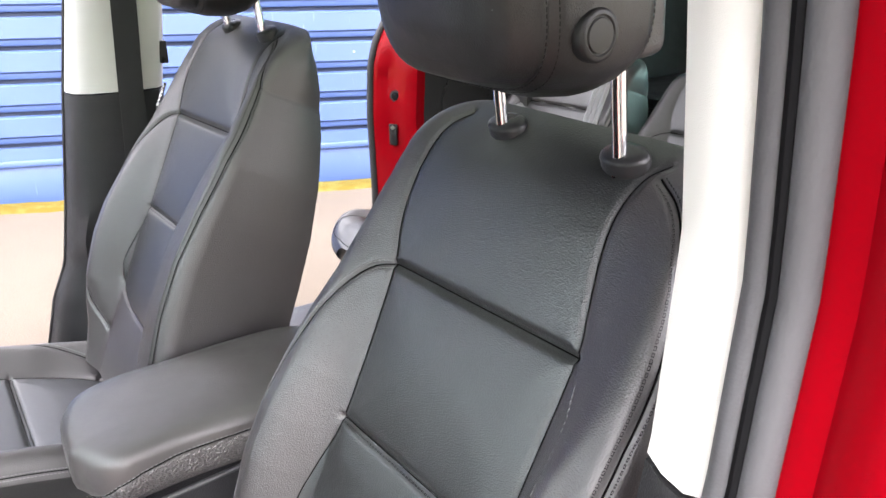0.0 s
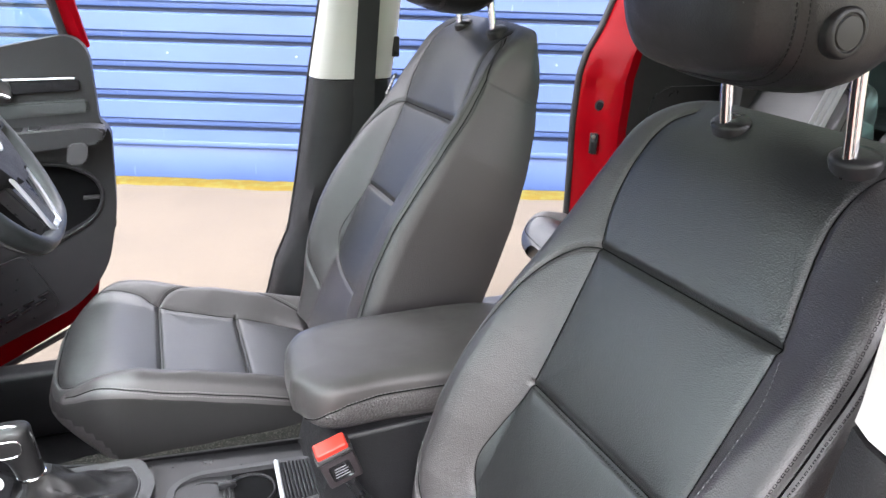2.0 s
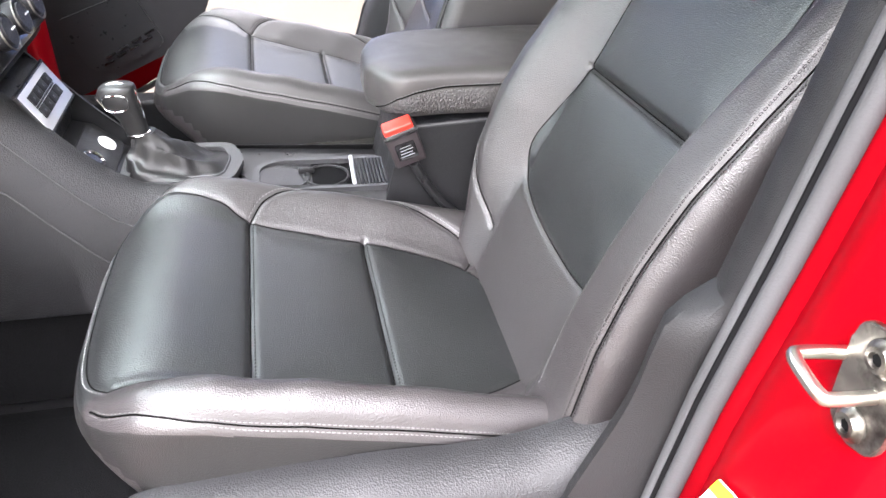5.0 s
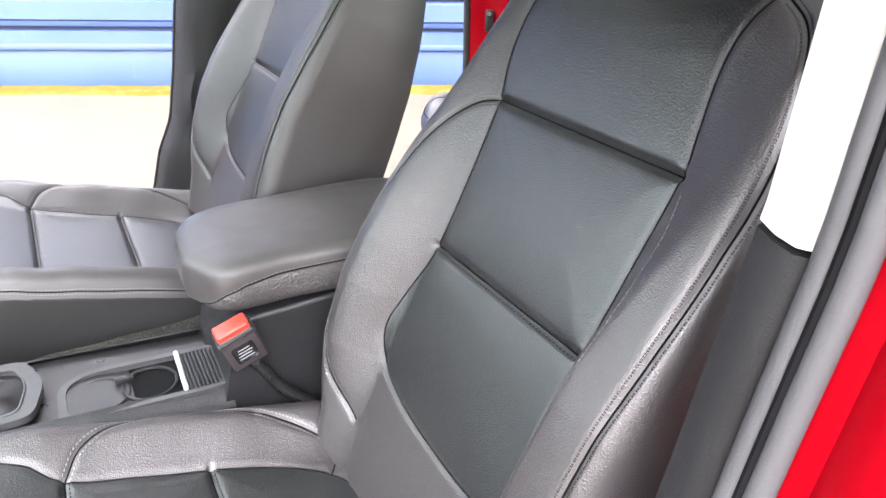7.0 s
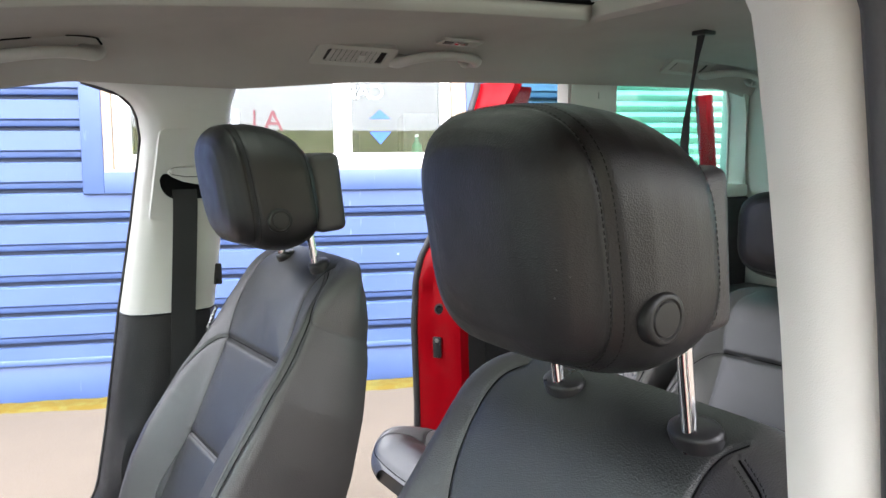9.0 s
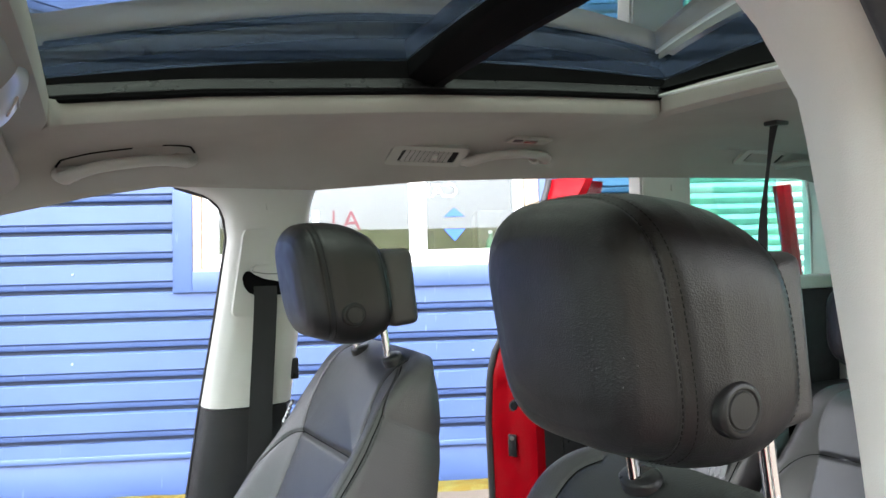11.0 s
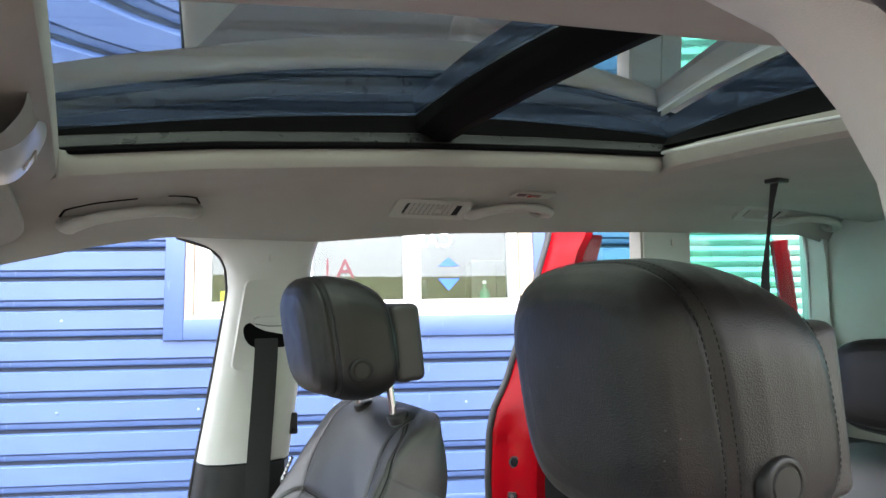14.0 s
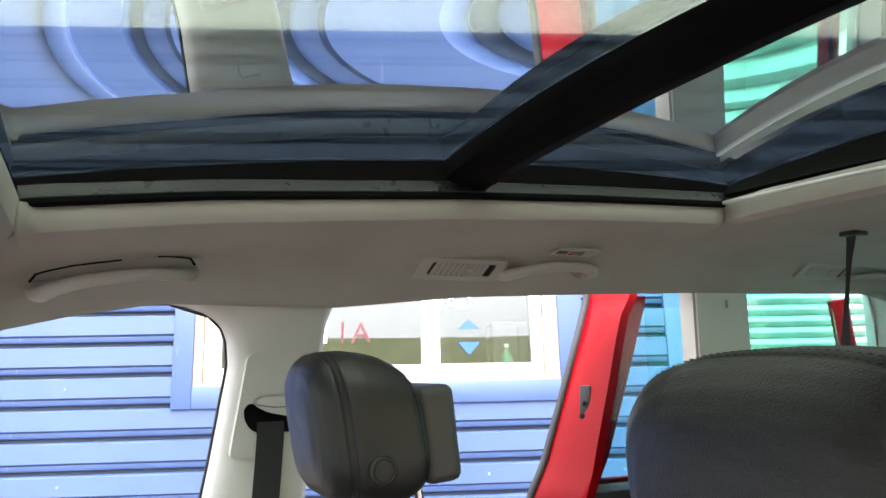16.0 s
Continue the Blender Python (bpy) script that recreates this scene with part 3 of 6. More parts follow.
def seat_back(nu=301, nv=300):
    vs = np.concatenate([np.linspace(-0.02, 0.57, nv), np.linspace(0.5725, 0.682, nv // 4)])
    us = np.sin(np.linspace(-1, 1, nu) * math.pi / 2 * 0.93) / math.sin(math.pi / 2 * 0.93)
    Y = np.where(us[None, :] > 0, back_half(vs, 1)[:, None], back_half(vs, -1)[:, None]) * us[None, :]
    V = np.repeat(vs[:, None], len(us), 1)
    D = back_depth(Y, V)
    rows = []
    for i, v in enumerate(vs):
        row = [(Vector((0, Y[i, j], 0)) + UB * v + NB * D[i, j]) for j in range(len(us))]
        thick = lerp_table(BACK_THICK, v)
        wl, wr = Y[i, -1], -Y[i, 0]
        d1, d0 = D[i, -1], D[i, 0]
        for s in np.linspace(0.12, 1, 12):
            row.append(Vector((0, wl + 0.006 * math.sin(s * math.pi) - 0.012 * s ** 3, 0)) + UB * v + NB * (d1 + (-thick - d1) * s))
        for s in np.linspace(0.9, -0.9, 7):
            row.append(Vector((0, (wl if s > 0 else wr) * s - 0.012 * s, 0)) + UB * v + NB * (-thick - 0.012 * (1 - s * s)))
        for s in np.linspace(1, 0.12, 12):
            row.append(Vector((0, -wr - 0.006 * math.sin(s * math.pi) + 0.012 * s ** 3, 0)) + UB * v + NB * (d0 + (-thick - d0) * s))
        rows.append(row)
    return grid(rows, closed=True, caps=True)


CUSH_SEAMS = {
    "front_seam": [(-0.150, 0.302), (0.154, 0.308)],
    "rear_seam": [(-0.140, 0.152), (0.148, 0.158)],
    "left_edge": curve2([(0.186, 0.415), (0.181, 0.385), (0.170, 0.345), (0.154, 0.308), (0.150, 0.22), (0.147, 0.158), (0.138, 0.08), (0.112, 0.02), (0.07, -0.002), (0.0, -0.004), (-0.05, -0.004), (-0.098, 0.0)]),
    "right_edge": curve2([(-0.152, 0.428), (-0.149, 0.37), (-0.147, 0.302), (-0.143, 0.22), (-0.138, 0.152), (-0.127, 0.06), (-0.098, 0.0)]),
    "left_bolster": curve2([(0.154, 0.308), (0.183, 0.292), (0.206, 0.255), (0.215, 0.20), (0.210, 0.14), (0.190, 0.07), (0.165, 0.02), (0.125, -0.04)]),
    "right_bolster": curve2([(-0.165, 0.440), (-0.188, 0.424), (-0.206, 0.398), (-0.2160, 0.37), (-0.2195, 0.33), (-0.2195, 0.24), (-0.2185, 0.12), (-0.2165, 0.0), (-0.212, -0.05)]),
    "left_rear": [(0.112, 0.02), (0.145, 0.0)],
    "front_edge": curve2([(0.186, 0.415), (0.176, 0.434), (0.150, 0.449), (0.10, 0.458), (0.0, 0.461), (-0.08, 0.457), (-0.125, 0.447), (-0.152, 0.428)]),
}


def cush_half(u):
    w = np.interp(u, [-0.07, 0.0, 0.15, 0.33, 0.38], [0.220, 0.222, 0.224, 0.2245, 0.224])
    k = np.clip((u - 0.36) / 0.108, 0, 1)
    return np.where(u > 0.36, 0.06 + 0.164 * np.sqrt(np.clip(1 - k ** 2.3, 0, 1)), w)


def cush_depth(y, u):
    w = cush_half(u)
    a = np.abs(y)
    left = np.interp(u, [-0.07, 0.05, 0.20, 0.33, 0.45], [0.040, 0.042, 0.044, 0.034, 0.010])
    right = np.interp(u, [-0.07, 0.02, 0.10, 0.18, 0.26, 0.34, 0.40, 0.44], [0.044, 0.050, 0.055, 0.060, 0.060, 0.048, 0.028, 0.006])
    d = np.where(y > 0, left * sstep(0.132, 0.218, a), right * sstep(0.132, 0.192, a))
    edge = np.clip((a - (w - 0.032)) / 0.032, 0, 1)
    d = d - (0.018 + 0.48 * np.where(y > 0, left, right)) * (1 - np.sqrt(np.clip(1 - edge * edge, 0, 1)))
    f = np.clip((u - 0.37) / 0.105, 0, 1)
    d = d - 0.072 * (1 - np.sqrt(np.clip(1 - f * f, 0, 1)))
    d = d + 0.016 * np.exp(-((u - 0.39) / 0.09) ** 2)
    groove = np.zeros(np.shape(y))
    pad = np.full(np.shape(y), 9.0)
    for name, poly in CUSH_SEAMS.items():
        q = dist_to(poly, y, u)
        groove = np.maximum(groove, {"front_seam": 0.005, "rear_seam": 0.006, "front_edge": 0.0022, "left_edge": 0.0018, "right_edge": 0.0022}.get(name, 0.003) * np.exp(-(q / 0.0045) ** 2))
        pad = np.minimum(pad, q + (0.03 if name.endswith("bolster") else 0))
    return d - groove + 0.0055 * (1 - np.exp(-pad / 0.035)) + 0.0012 * np.sin(38 * y + 60 * u) * np.exp(-((a - 0.17) / 0.03) ** 2)


def cush_point(y, u, lift=0.0):
    d = float(cush_depth(np.array([y]), np.array([u]))[0]) + lift
    return Vector((0, y, 0)) + UC * u + NC * d


def seat_cushion(nu=281, nv=200):
    vs = np.concatenate([np.linspace(-0.07, 0.36, nv), np.linspace(0.362, 0.467, nv // 3)])
    us = np.sin(np.linspace(-1, 1, nu) * math.pi / 2 * 0.93) / math.sin(math.pi / 2 * 0.93)
    Y = cush_half(vs)[:, None] * us[None, :]
    V = np.repeat(vs[:, None], len(us), 1)
    D = cush_depth(Y, V)
    rows = []
    for i, v in enumerate(vs):
        row = [(Vector((0, Y[i, j], 0)) + UC * v + NC * D[i, j]) for j in range(len(us))]
        w = float(cush_half(np.array([v]))[0])
        deep = float(np.interp(v, [-0.07, 0.15, 0.27, 0.467], [-0.06, -0.075, -0.105, -0.105]))
        tuck = 0.085 * float(sstep(0.30, 0.467, v))
        for s in np.linspace(0.1, 1, 10):
            row.append(Vector((0, w + 0.008 * math.sin(s * 2.6) - 0.008 * s, 0)) + UC * (v - tuck * s ** 2) + NC * (D[i, -1] + (deep - D[i, -1]) * s))
        for s in np.linspace(0.8, -0.8, 5):
            row.append(Vector((0, (w - 0.008) * s, 0)) + UC * (v - tuck) + NC * deep)
        for s in np.linspace(1, 0.1, 10):
            row.append(Vector((0, -w - 0.008 * math.sin(s * 2.6) + 0.008 * s, 0)) + UC * (v - tuck * s ** 2) + NC * (D[i, 0] + (deep - D[i, 0]) * s))
        rows.append(row)
    return grid(rows, closed=True, caps=True)


def stitch_row(poly, point, offset, pitch=0.0052, long=0.0034, wide=0.00065):
    """Single stitches along a seam, set off to one side of it."""
    bm = bmesh.new()
    pts = [Vector((a, b)) for a, b in poly]
    run, nxt = 0.0, pitch
    for a, b in zip(pts, pts[1:]):
        seg = (b - a).length
        if seg < 1e-6:
            continue
        d = (b - a) / seg
        n = Vector((-d.y, d.x))
        while nxt <= run + seg:
            c = a + d * (nxt - run) + n * offset
            p, q = c - d * long / 2, c + d * long / 2
            A, B = point(p.x, p.y, 0.0004), point(q.x, q.y, 0.0004)
            side = n * wide
            C = point(c.x + side.x, c.y + side.y, 0.0003) - point(c.x, c.y, 0.0003)
            up = (B - A).cross(C)
            if up.length > 0:
                up = up.normalized() * 0.0007
                v = [bm.verts.new(w) for w in (A - C, B - C, B + C, A + C)]
                t = bm.verts.new((A + B) / 2 + up), bm.verts.new((A + B) / 2 + up)
                bm.faces.new((v[0], v[1], t[0]))
                bm.faces.new((v[2], v[3], t[0]))
                bm.faces.new((v[1], v[2], t[0]))
                bm.faces.new((v[3], v[0], t[0]))
                bm.verts.remove(t[1])
            nxt += pitch
        run += seg
    return bm


HRC = Vector((0.209, -0.012, 0.742))     # middle of the headrest, from the seat's own origin


HR_STATIONS = [(-0.076, 0.026, 0.026), (-0.0745, 0.050, 0.049), (-0.069, 0.070, 0.069), (-0.062, 0.083, 0.081), (-0.054, 0.092, 0.090), (-0.046, 0.098, 0.0955),
               (-0.030, 0.105, 0.099), (-0.010, 0.110, 0.100), (0.015, 0.112, 0.097), (0.030, 0.1122, 0.093), (0.044, 0.1115, 0.086), (0.054, 0.109, 0.078), (0.060, 0.104, 0.069), (0.063, 0.09, 0.055), (0.064, 0.05, 0.03)]


def headrest_ring(x, hy, hz, n=112, grow=0.0):
    low = min(hz, 0.098 - 0.014 * max(0.0, (-0.02 - x) / 0.05) + 0.004 * math.sin(x * 20))
    ring = []
    for j in range(n):
        ph = 2 * math.pi * j / n
        c, s = math.cos(ph), math.sin(ph)
        e = 0.52
        y = math.copysign(abs(c) ** e, c) * (1.02 * hy + grow)
        z = math.copysign(abs(s) ** e, s) * ((hz if s > 0 else low) + grow)
        # leans forward at the top, arched from side to side
        q = x - 0.016 * z / 0.1
        zz = z - 0.010 * (y / 0.11) ** 2 * max(0.0, z / 0.09)
        ring.append(Vector((q, y, zz)))
    return ring


def headrest_cushion():
    xs_, hy, hz = zip(*HR_STATIONS)
    rows = []
    for x in np.concatenate([np.linspace(-0.076, -0.066, 14), np.linspace(-0.064, 0.056, 60), np.linspace(0.058, 0.064, 8)]):
        g = -0.0032 * math.exp(-((x + 0.039) / 0.0035) ** 2) - 0.002 * math.exp(-((x - 0.056) / 0.003) ** 2)
        rows.append(headrest_ring(float(x), float(np.interp(x, xs_, hy)), float(np.interp(x, xs_, hz)), grow=g))
    return grid(rows, closed=True, caps=True)


def ring_stitches(x, pitch=0.0046):
    xs_, hy, hz = zip(*HR_STATIONS)
    ring = headrest_ring(x, float(np.interp(x, xs_, hy)), float(np.interp(x, xs_, hz)), 400, 0.0004)
    bm = bmesh.new()
    run, nxt = 0.0, 0.0
    for a, b in zip(ring, ring[1:] + ring[:1]):
        L = (b - a).length
        if L < 1e-6:
            continue
        d = (b - a) / L
        while nxt < run + L:
            c = a + d * (nxt - run) + HRC
            s = Vector((0.0006, 0, 0))
            out = d.cross(Vector((1, 0, 0))).normalized() * 0.0005
            if out.dot(c - HRC) < 0:
                out = -out
            v = [bm.verts.new(q) for q in (c - d * 0.0015 - s, c + d * 0.0015 - s, c + d * 0.0015 + s, c - d * 0.0015 + s)] + [bm.verts.new(c + out)]
            for k in range(4):
                bm.faces.new((v[k], v[(k + 1) % 4], v[4]))
            nxt += pitch
        run += L
    return bm


def two_leathers(ob, seams, edge, other, foot, along, skirt=0.0):
    """Marks the bolsters and sides, outside the insert seams, for the grained leather."""
    lv, ly = zip(*sorted((v, y) for y, v in seams[edge] if v > foot))
    rv, ry = zip(*sorted((v, y) for y, v in seams[other] if v > foot))
    co = np.empty(len(ob.data.vertices) * 3, np.float32)
    ob.data.vertices.foreach_get("co", co)
    co = co.reshape(-1, 3)
    v = co @ np.array(along, np.float32)
    inner = np.minimum(np.minimum(np.interp(v, lv, ly) - co[:, 1], co[:, 1] - np.interp(v, rv, ry)), v - foot)
    ob.data.attributes.new("grained", "FLOAT", "POINT").data.foreach_set("value", np.clip(0.5 - inner / 0.003, 0, 1).astype(np.float32))
    if skirt:      # darker, duller copy on steep sides, their shade put into the colour
        ob.data.materials.append(SEATSHADE)
        for p in ob.data.polygons:
            p.material_index = int(abs(p.normal.dot(NC)) < skirt)


def seam_line(poly, point, r):
    """The dark closed joint of a seam, lying in its groove."""
    return tube([point(y, v, 0.0002) for y, v in poly], r, 6, up=(0.3, 0.2, 0.9), caps=False)


def resampled(poly, step=0.006):
    out = []
    for (a, b), (c, d) in zip(poly, poly[1:]):
        n = max(1, int(math.hypot(c - a, d - b) / step))
        out += [(a + (c - a) * k / n, b + (d - b) * k / n) for k in range(n)]
    return out + [poly[-1]]


def inset(outline, r):
    """An outline drawn inwards by r."""
    pts = [Vector(p) for p in outline]
    area = sum(a.x * b.y - b.x * a.y for a, b in zip(pts, pts[1:] + pts[:1]))
    out = []
    for i, p in enumerate(pts):
        d = (pts[(i + 1) % len(pts)] - pts[i - 1]).normalized()
        out.append(tuple(p + Vector((-d.y, d.x)) * math.copysign(r, area)))
    return out


def front_seat():
    seat = thing("front_seat", Matrix.Identity(4), "black leather front car seat with grey stitching and headrest", "car seat", "front seats")
    back = part("backrest", seat_back(), LEATHER_SEAT, seat)
    two_leathers(back, BACK_SEAMS, "left_insert", "right_insert", 0.128, UB)
    for name, poly in BACK_SEAMS.items():
        part("seam", seam_line(resampled(poly), back_point, 0.0009 if name.endswith("bolster") else 0.0008), SEAM, back)
        if name.endswith("bolster"):
            for off in (0.0042, -0.0042):
                tagged(part("stitching", stitch_row(poly, back_point, off, 0.0048, 0.0034, 0.00065), DARKTHREAD if name.startswith("right") else THREAD, back), kind="stuff")
        elif name == "mid_seam":
            tagged(part("stitching", stitch_row(poly, back_point, -0.004), DARKTHREAD, back), kind="stuff")
    tagged(part("stitching", stitch_row(RIDGE, back_point, -0.001), THREAD, back), kind="stuff")
    cushion = part("seat_cushion", seat_cushion(), LEATHER_SEAT, seat)
    two_leathers(cushion, CUSH_SEAMS, "left_edge", "right_edge", 0.0, UC, 0.22)
    for name, poly in CUSH_SEAMS.items():
        part("seam", seam_line(resampled(poly), cush_point, 0.0009 if name.endswith("bolster") else 0.0008), SEAM, cushion)
        if name.endswith("bolster"):
            steep = name.startswith("right")
            for off in ((0.0011, -0.0016) if steep else (0.0042, -0.0042)):
                tagged(part("stitching", stitch_row(poly, cush_point, off, 0.0048, 0.0032, 0.00018 if steep else 0.0006), THREAD, cushion), kind="stuff")
        elif name in ("rear_seam", "front_seam", "front_edge"):
            tagged(part("stitching", stitch_row(poly, cush_point, -0.004), THREAD if name == "front_edge" else DARKTHREAD, cushion), kind="stuff")
    hr = part("headrest", turned(headrest_cushion(), Matrix.Translation(HRC)), LEATHER_HEAD, seat)
    for x, mat in ((-0.0432, DARKTHREAD), (-0.0348, DARKTHREAD), (0.051, DARKTHREAD)):
        tagged(part("stitching", ring_stitches(x), mat, hr), kind="stuff")
    part("back_shell", turned(box(-0.03, 0.02, -0.102, 0.102, -0.068, 0.054, 0.012, 4), Matrix.Translation(HRC + Vector((0.064, 0, 0.0))) @ pose(0, 0, 0, 0, -6, 0)), LEATHER_SIDE, hr, "slim rear shell")
    by = -0.1104
    btn = part("release_button", turned(lathe([(0.0188, -0.008), (0.0188, 0.001), (0.0180, 0.003), (0.0160, 0.0045), (0.0140, 0.0045), (0.0130, 0.0035)]), Matrix.Translation(HRC + Vector((0.0, by, -0.045))) @ pose(0, 0, 0, 90)), TRIMSMOOTH, hr, "round black release button")
    part("button_face", turned(lathe([(0.0123, 0.0), (0.0123, 0.0038), (0.0115, 0.0046), (0.004, 0.0050)]), Matrix.Translation(HRC + Vector((0.0, by, -0.045))) @ pose(0, 0, 0, 90)), TRIMSMOOTH, btn)
    for sy in (-0.0885, 0.0625):
        a, b = Vector((0.283, sy, 0.59)), Vector((0.268, sy, 0.70))
        base = Vector((0.288, sy, 0.596))
        part("headrest_post", tube([a - Vector((0, 0, 0.03)), a, a.lerp(b, 0.5), b], 0.0062, 16), CHROME, seat, "bright chrome headrest post")
        bez = turned(lathe([(0.0210, -0.020), (0.0210, -0.004), (0.0203, -0.0015), (0.0180, 0.0008), (0.0115, 0.0022), (0.0068, 0.0026)]), Matrix.Translation(base) @ pose(0, 0, 0, 0, -22, 0) @ Matrix.Diagonal((0.8, 1.15, 1, 1)))
        part("post_bezel", bez, SATIN, seat, "round black plastic bezel")
    # plastic base and side covers
    cover = [(-0.425, -0.02), (-0.405, 0.045), (-0.375, 0.054), (-0.31, 0.058), (-0.18, 0.062), (-0.11, 0.057), (-0.05, 0.060), (0.0, 0.075), (0.05, 0.09), (0.10, 0.105), (0.16, 0.09), (0.17, -0.25), (-0.30, -0.25), (-0.40, -0.12)]
    ring = rounded(cover, 0.02, 4)
    part("side_cover", grid([[(a, y, b) for a, b in inset(ring, k)] for y, k in ((-0.226, 0.0), (-0.238, 0.0), (-0.250, 0.002), (-0.262, 0.007), (-0.273, 0.014), (-0.281, 0.024), (-0.286, 0.036))], closed=True, caps=True), DARK, seat, "dark grained plastic side cover")
    part("cover_ledge", prism(rounded([(-0.30, 0.0), (-0.24, 0.028), (-0.12, 0.034), (-0.06, 0.015), (0.02, -0.04), (0.02, -0.15), (-0.30, -0.15)], 0.02, 4), -0.297, -0.28, r=0.008), DARK, seat)
    part("side_cover", prism(rounded([(a, b - 0.10) for a, b in cover], 0.02, 4), 0.235, 0.262, r=0.006), DARK, seat)
    part("seat_rail", box(-0.42, 0.14, -0.2, -0.16, -0.32, -0.13, 0.005), SATIN, seat)
    part("seat_rail", box(-0.42, 0.14, 0.16, 0.2, -0.32, -0.13, 0.005), SATIN, seat)
    return seat


seat = front_seat()
NEAR_SEAT, FAR_SEAT = Vector((-0.205, -0.335, 0.49)), Vector((-0.212, 0.392, 0.532))
seat.matrix_world = CAR @ Matrix.Translation(NEAR_SEAT)
far_seat = copy_thing(seat, CAR @ Matrix.Translation(FAR_SEAT))
for ob in far_seat.children:
    if ob.name.startswith("headrest") and not ob.name.startswith("headrest_post"):
        ob.location = (0.004, -0.008, -0.028)
        for shell in ob.children:
            if shell.name.startswith("back_shell"):
                shell.location.x += 0.024
for ob in far_seat.children:
    if ob.name.startswith(("side_cover", "cover_ledge")):
        ob.location.z -= 0.11
    if ob.name.startswith("seat_cushion"):
        ob.location.z -= 0.034
# woven tag sewn into the driver's side bolster
tag_at = Vector((0, 0.226, 0)) + UB * 0.497 + NB * 0.014
tag_m = Matrix((-UB, Vector((0, -1, 0)), NB)).transposed().to_4x4()
tag_m.translation = tag_at
tag = part("airbag_tag", turned(box(-0.026, 0.026, -0.008, 0.008, -0.0006, 0.0006), tag_m), BLACKWEB, far_seat, "black woven airbag tag")
word = letters("tag_text", "AIRBAG", 0.0125, 0, 0, WHITE, tag)
word.data.transform(tag_m @ Matrix.Translation((-0.023, -0.0045, 0.0014)))
word.location, word.rotation_euler = (0, 0, 0), (0, 0, 0)
tagged(seat, "black leather passenger seat with grey stitching and raised headrest")
tagged(far_seat, "black leather driver seat with creased bolster and lowered headrest")


# ---------------------------------------------------------------- car shell
def car_thing(name, at, label, category, group="", kind=""):
    ob = thing(name, CAR, label, category, group, kind)
    return ob


RIM = [(-0.75, 1.44), (-0.404, 1.516), (-0.192, 1.543), (0.0, 1.56), (0.176, 1.575), (0.46, 1.593), (0.82, 1.610), (1.2, 1.60), (1.75, 1.56)]
RAIL = [(-0.75, 1.30), (-0.53, 1.372), (-0.35, 1.416), (-0.22, 1.438), (0.08, 1.436), (0.36, 1.463), (0.67, 1.476), (0.97, 1.487), (1.6, 1.50), (1.75, 1.47)]


def roof_section(x):
    """Headliner from the far rail over to the near rail, leaving the middle for the sunroof."""
    zr, zo = lerp_table(RIM, x), lerp_table(RAIL, x)
    far = [(0.735, zo + 0.012), (0.715, zo - 0.002), (0.70, zo + 0.006), (0.682, zo + 0.034), (0.648, zo + 0.068), (0.57, zr - 0.036), (0.49, zr - 0.031), (0.43, zr - 0.0275), (0.4185, zr - 0.0235), (0.4140, zr - 0.015), (0.413, zr + 0.010)]
    zn = zr - 0.052
    near = [(-0.363, zn + 0.010), (-0.366, zn + 0.0), (-0.378, zn - 0.008), (-0.40, zn - 0.012), (-0.44, zn - 0.018), (-0.50, zn - 0.03), (-0.57, zn - 0.055), (-0.63, zo - 0.035), (-0.655, zo - 0.055), (-0.67, zo - 0.06), (-0.69, zo - 0.05)]
    return far, near


headliner = new("ceiling", None)
headliner.matrix_world = CAR
tagged(headliner, "beige-grey fabric headliner of the car round a long sunroof opening", "headliner", kind="structure")
SR0, SR1 = -0.41, 0.76
xs = [SR0 + 0.0004, SR0 + 0.002, SR0 + 0.006, SR0 + 0.012, SR0 + 0.020] + [float(x) for x in np.linspace(SR0 + 0.03, SR1, 40)]


def corner(x, r=0.03):
    """How far the rounded front corner draws the edge of the opening in."""
    return r - math.sqrt(r * r - max(0.0, r - (x - SR0)) ** 2)


far_rows = [[(x, y - (corner(x) if y < 0.44 else 0), z) for y, z in roof_section(x)[0]] for x in xs]
near_rows = [[(x, y, z) for y, z in roof_section(x)[1]] for x in xs]


def full_row(x, drop=0.0, lip=0.0):
    far, near = roof_section(x)
    a, b = far[-4], near[3]
    mid = [(a[0] + (b[0] - a[0]) * t, a[1] + (b[1] - a[1]) * t + 0.012 * math.sin(math.pi * t)) for t in np.linspace(0, 1, 13)]
    pts = far[:-4] + mid + near[4:]
    return [(x, y, z - drop) for y, z in pts]


front_rows = [full_row(float(x)) for x in np.linspace(-0.75, SR0 - 0.012, 14)]
back_rows = [full_row(float(x)) for x in np.linspace(SR1 + 0.012, 1.75, 24)]


def lip_rows(x, out):
    """The end lips of the opening, turned up towards the glass."""
    r0 = full_row(x)[7:20]
    return [r0, [(x + out * 0.010, y, z + 0.008) for _, y, z in r0], [(x + out * 0.012, y, z + 0.045) for _, y, z in r0]]


def headliner_mesh():
    bm = joined(grid(far_rows), grid(near_rows), grid(front_rows), grid(back_rows), grid(lip_rows(SR0 - 0.012, 1)), grid(lip_rows(SR1 + 0.012, -1)),
                grid([front_rows[-1][:8], [tuple(p) for p in far_rows[0][:8]]]), grid([back_rows[0][:8], [tuple(p) for p in far_rows[-1][:8]]]),
                grid([front_rows[-1][-8:], [tuple(p) for p in near_rows[0][-8:]]]), grid([back_rows[0][-8:], [tuple(p) for p in near_rows[-1][-8:]]]))
    bmesh.ops.remove_doubles(bm, verts=bm.verts, dist=0.0005)
    return bm


hl = part("lining", headliner_mesh(), HEADLINER, headliner)
sol = hl.modifiers.new("thickness", "SOLIDIFY")
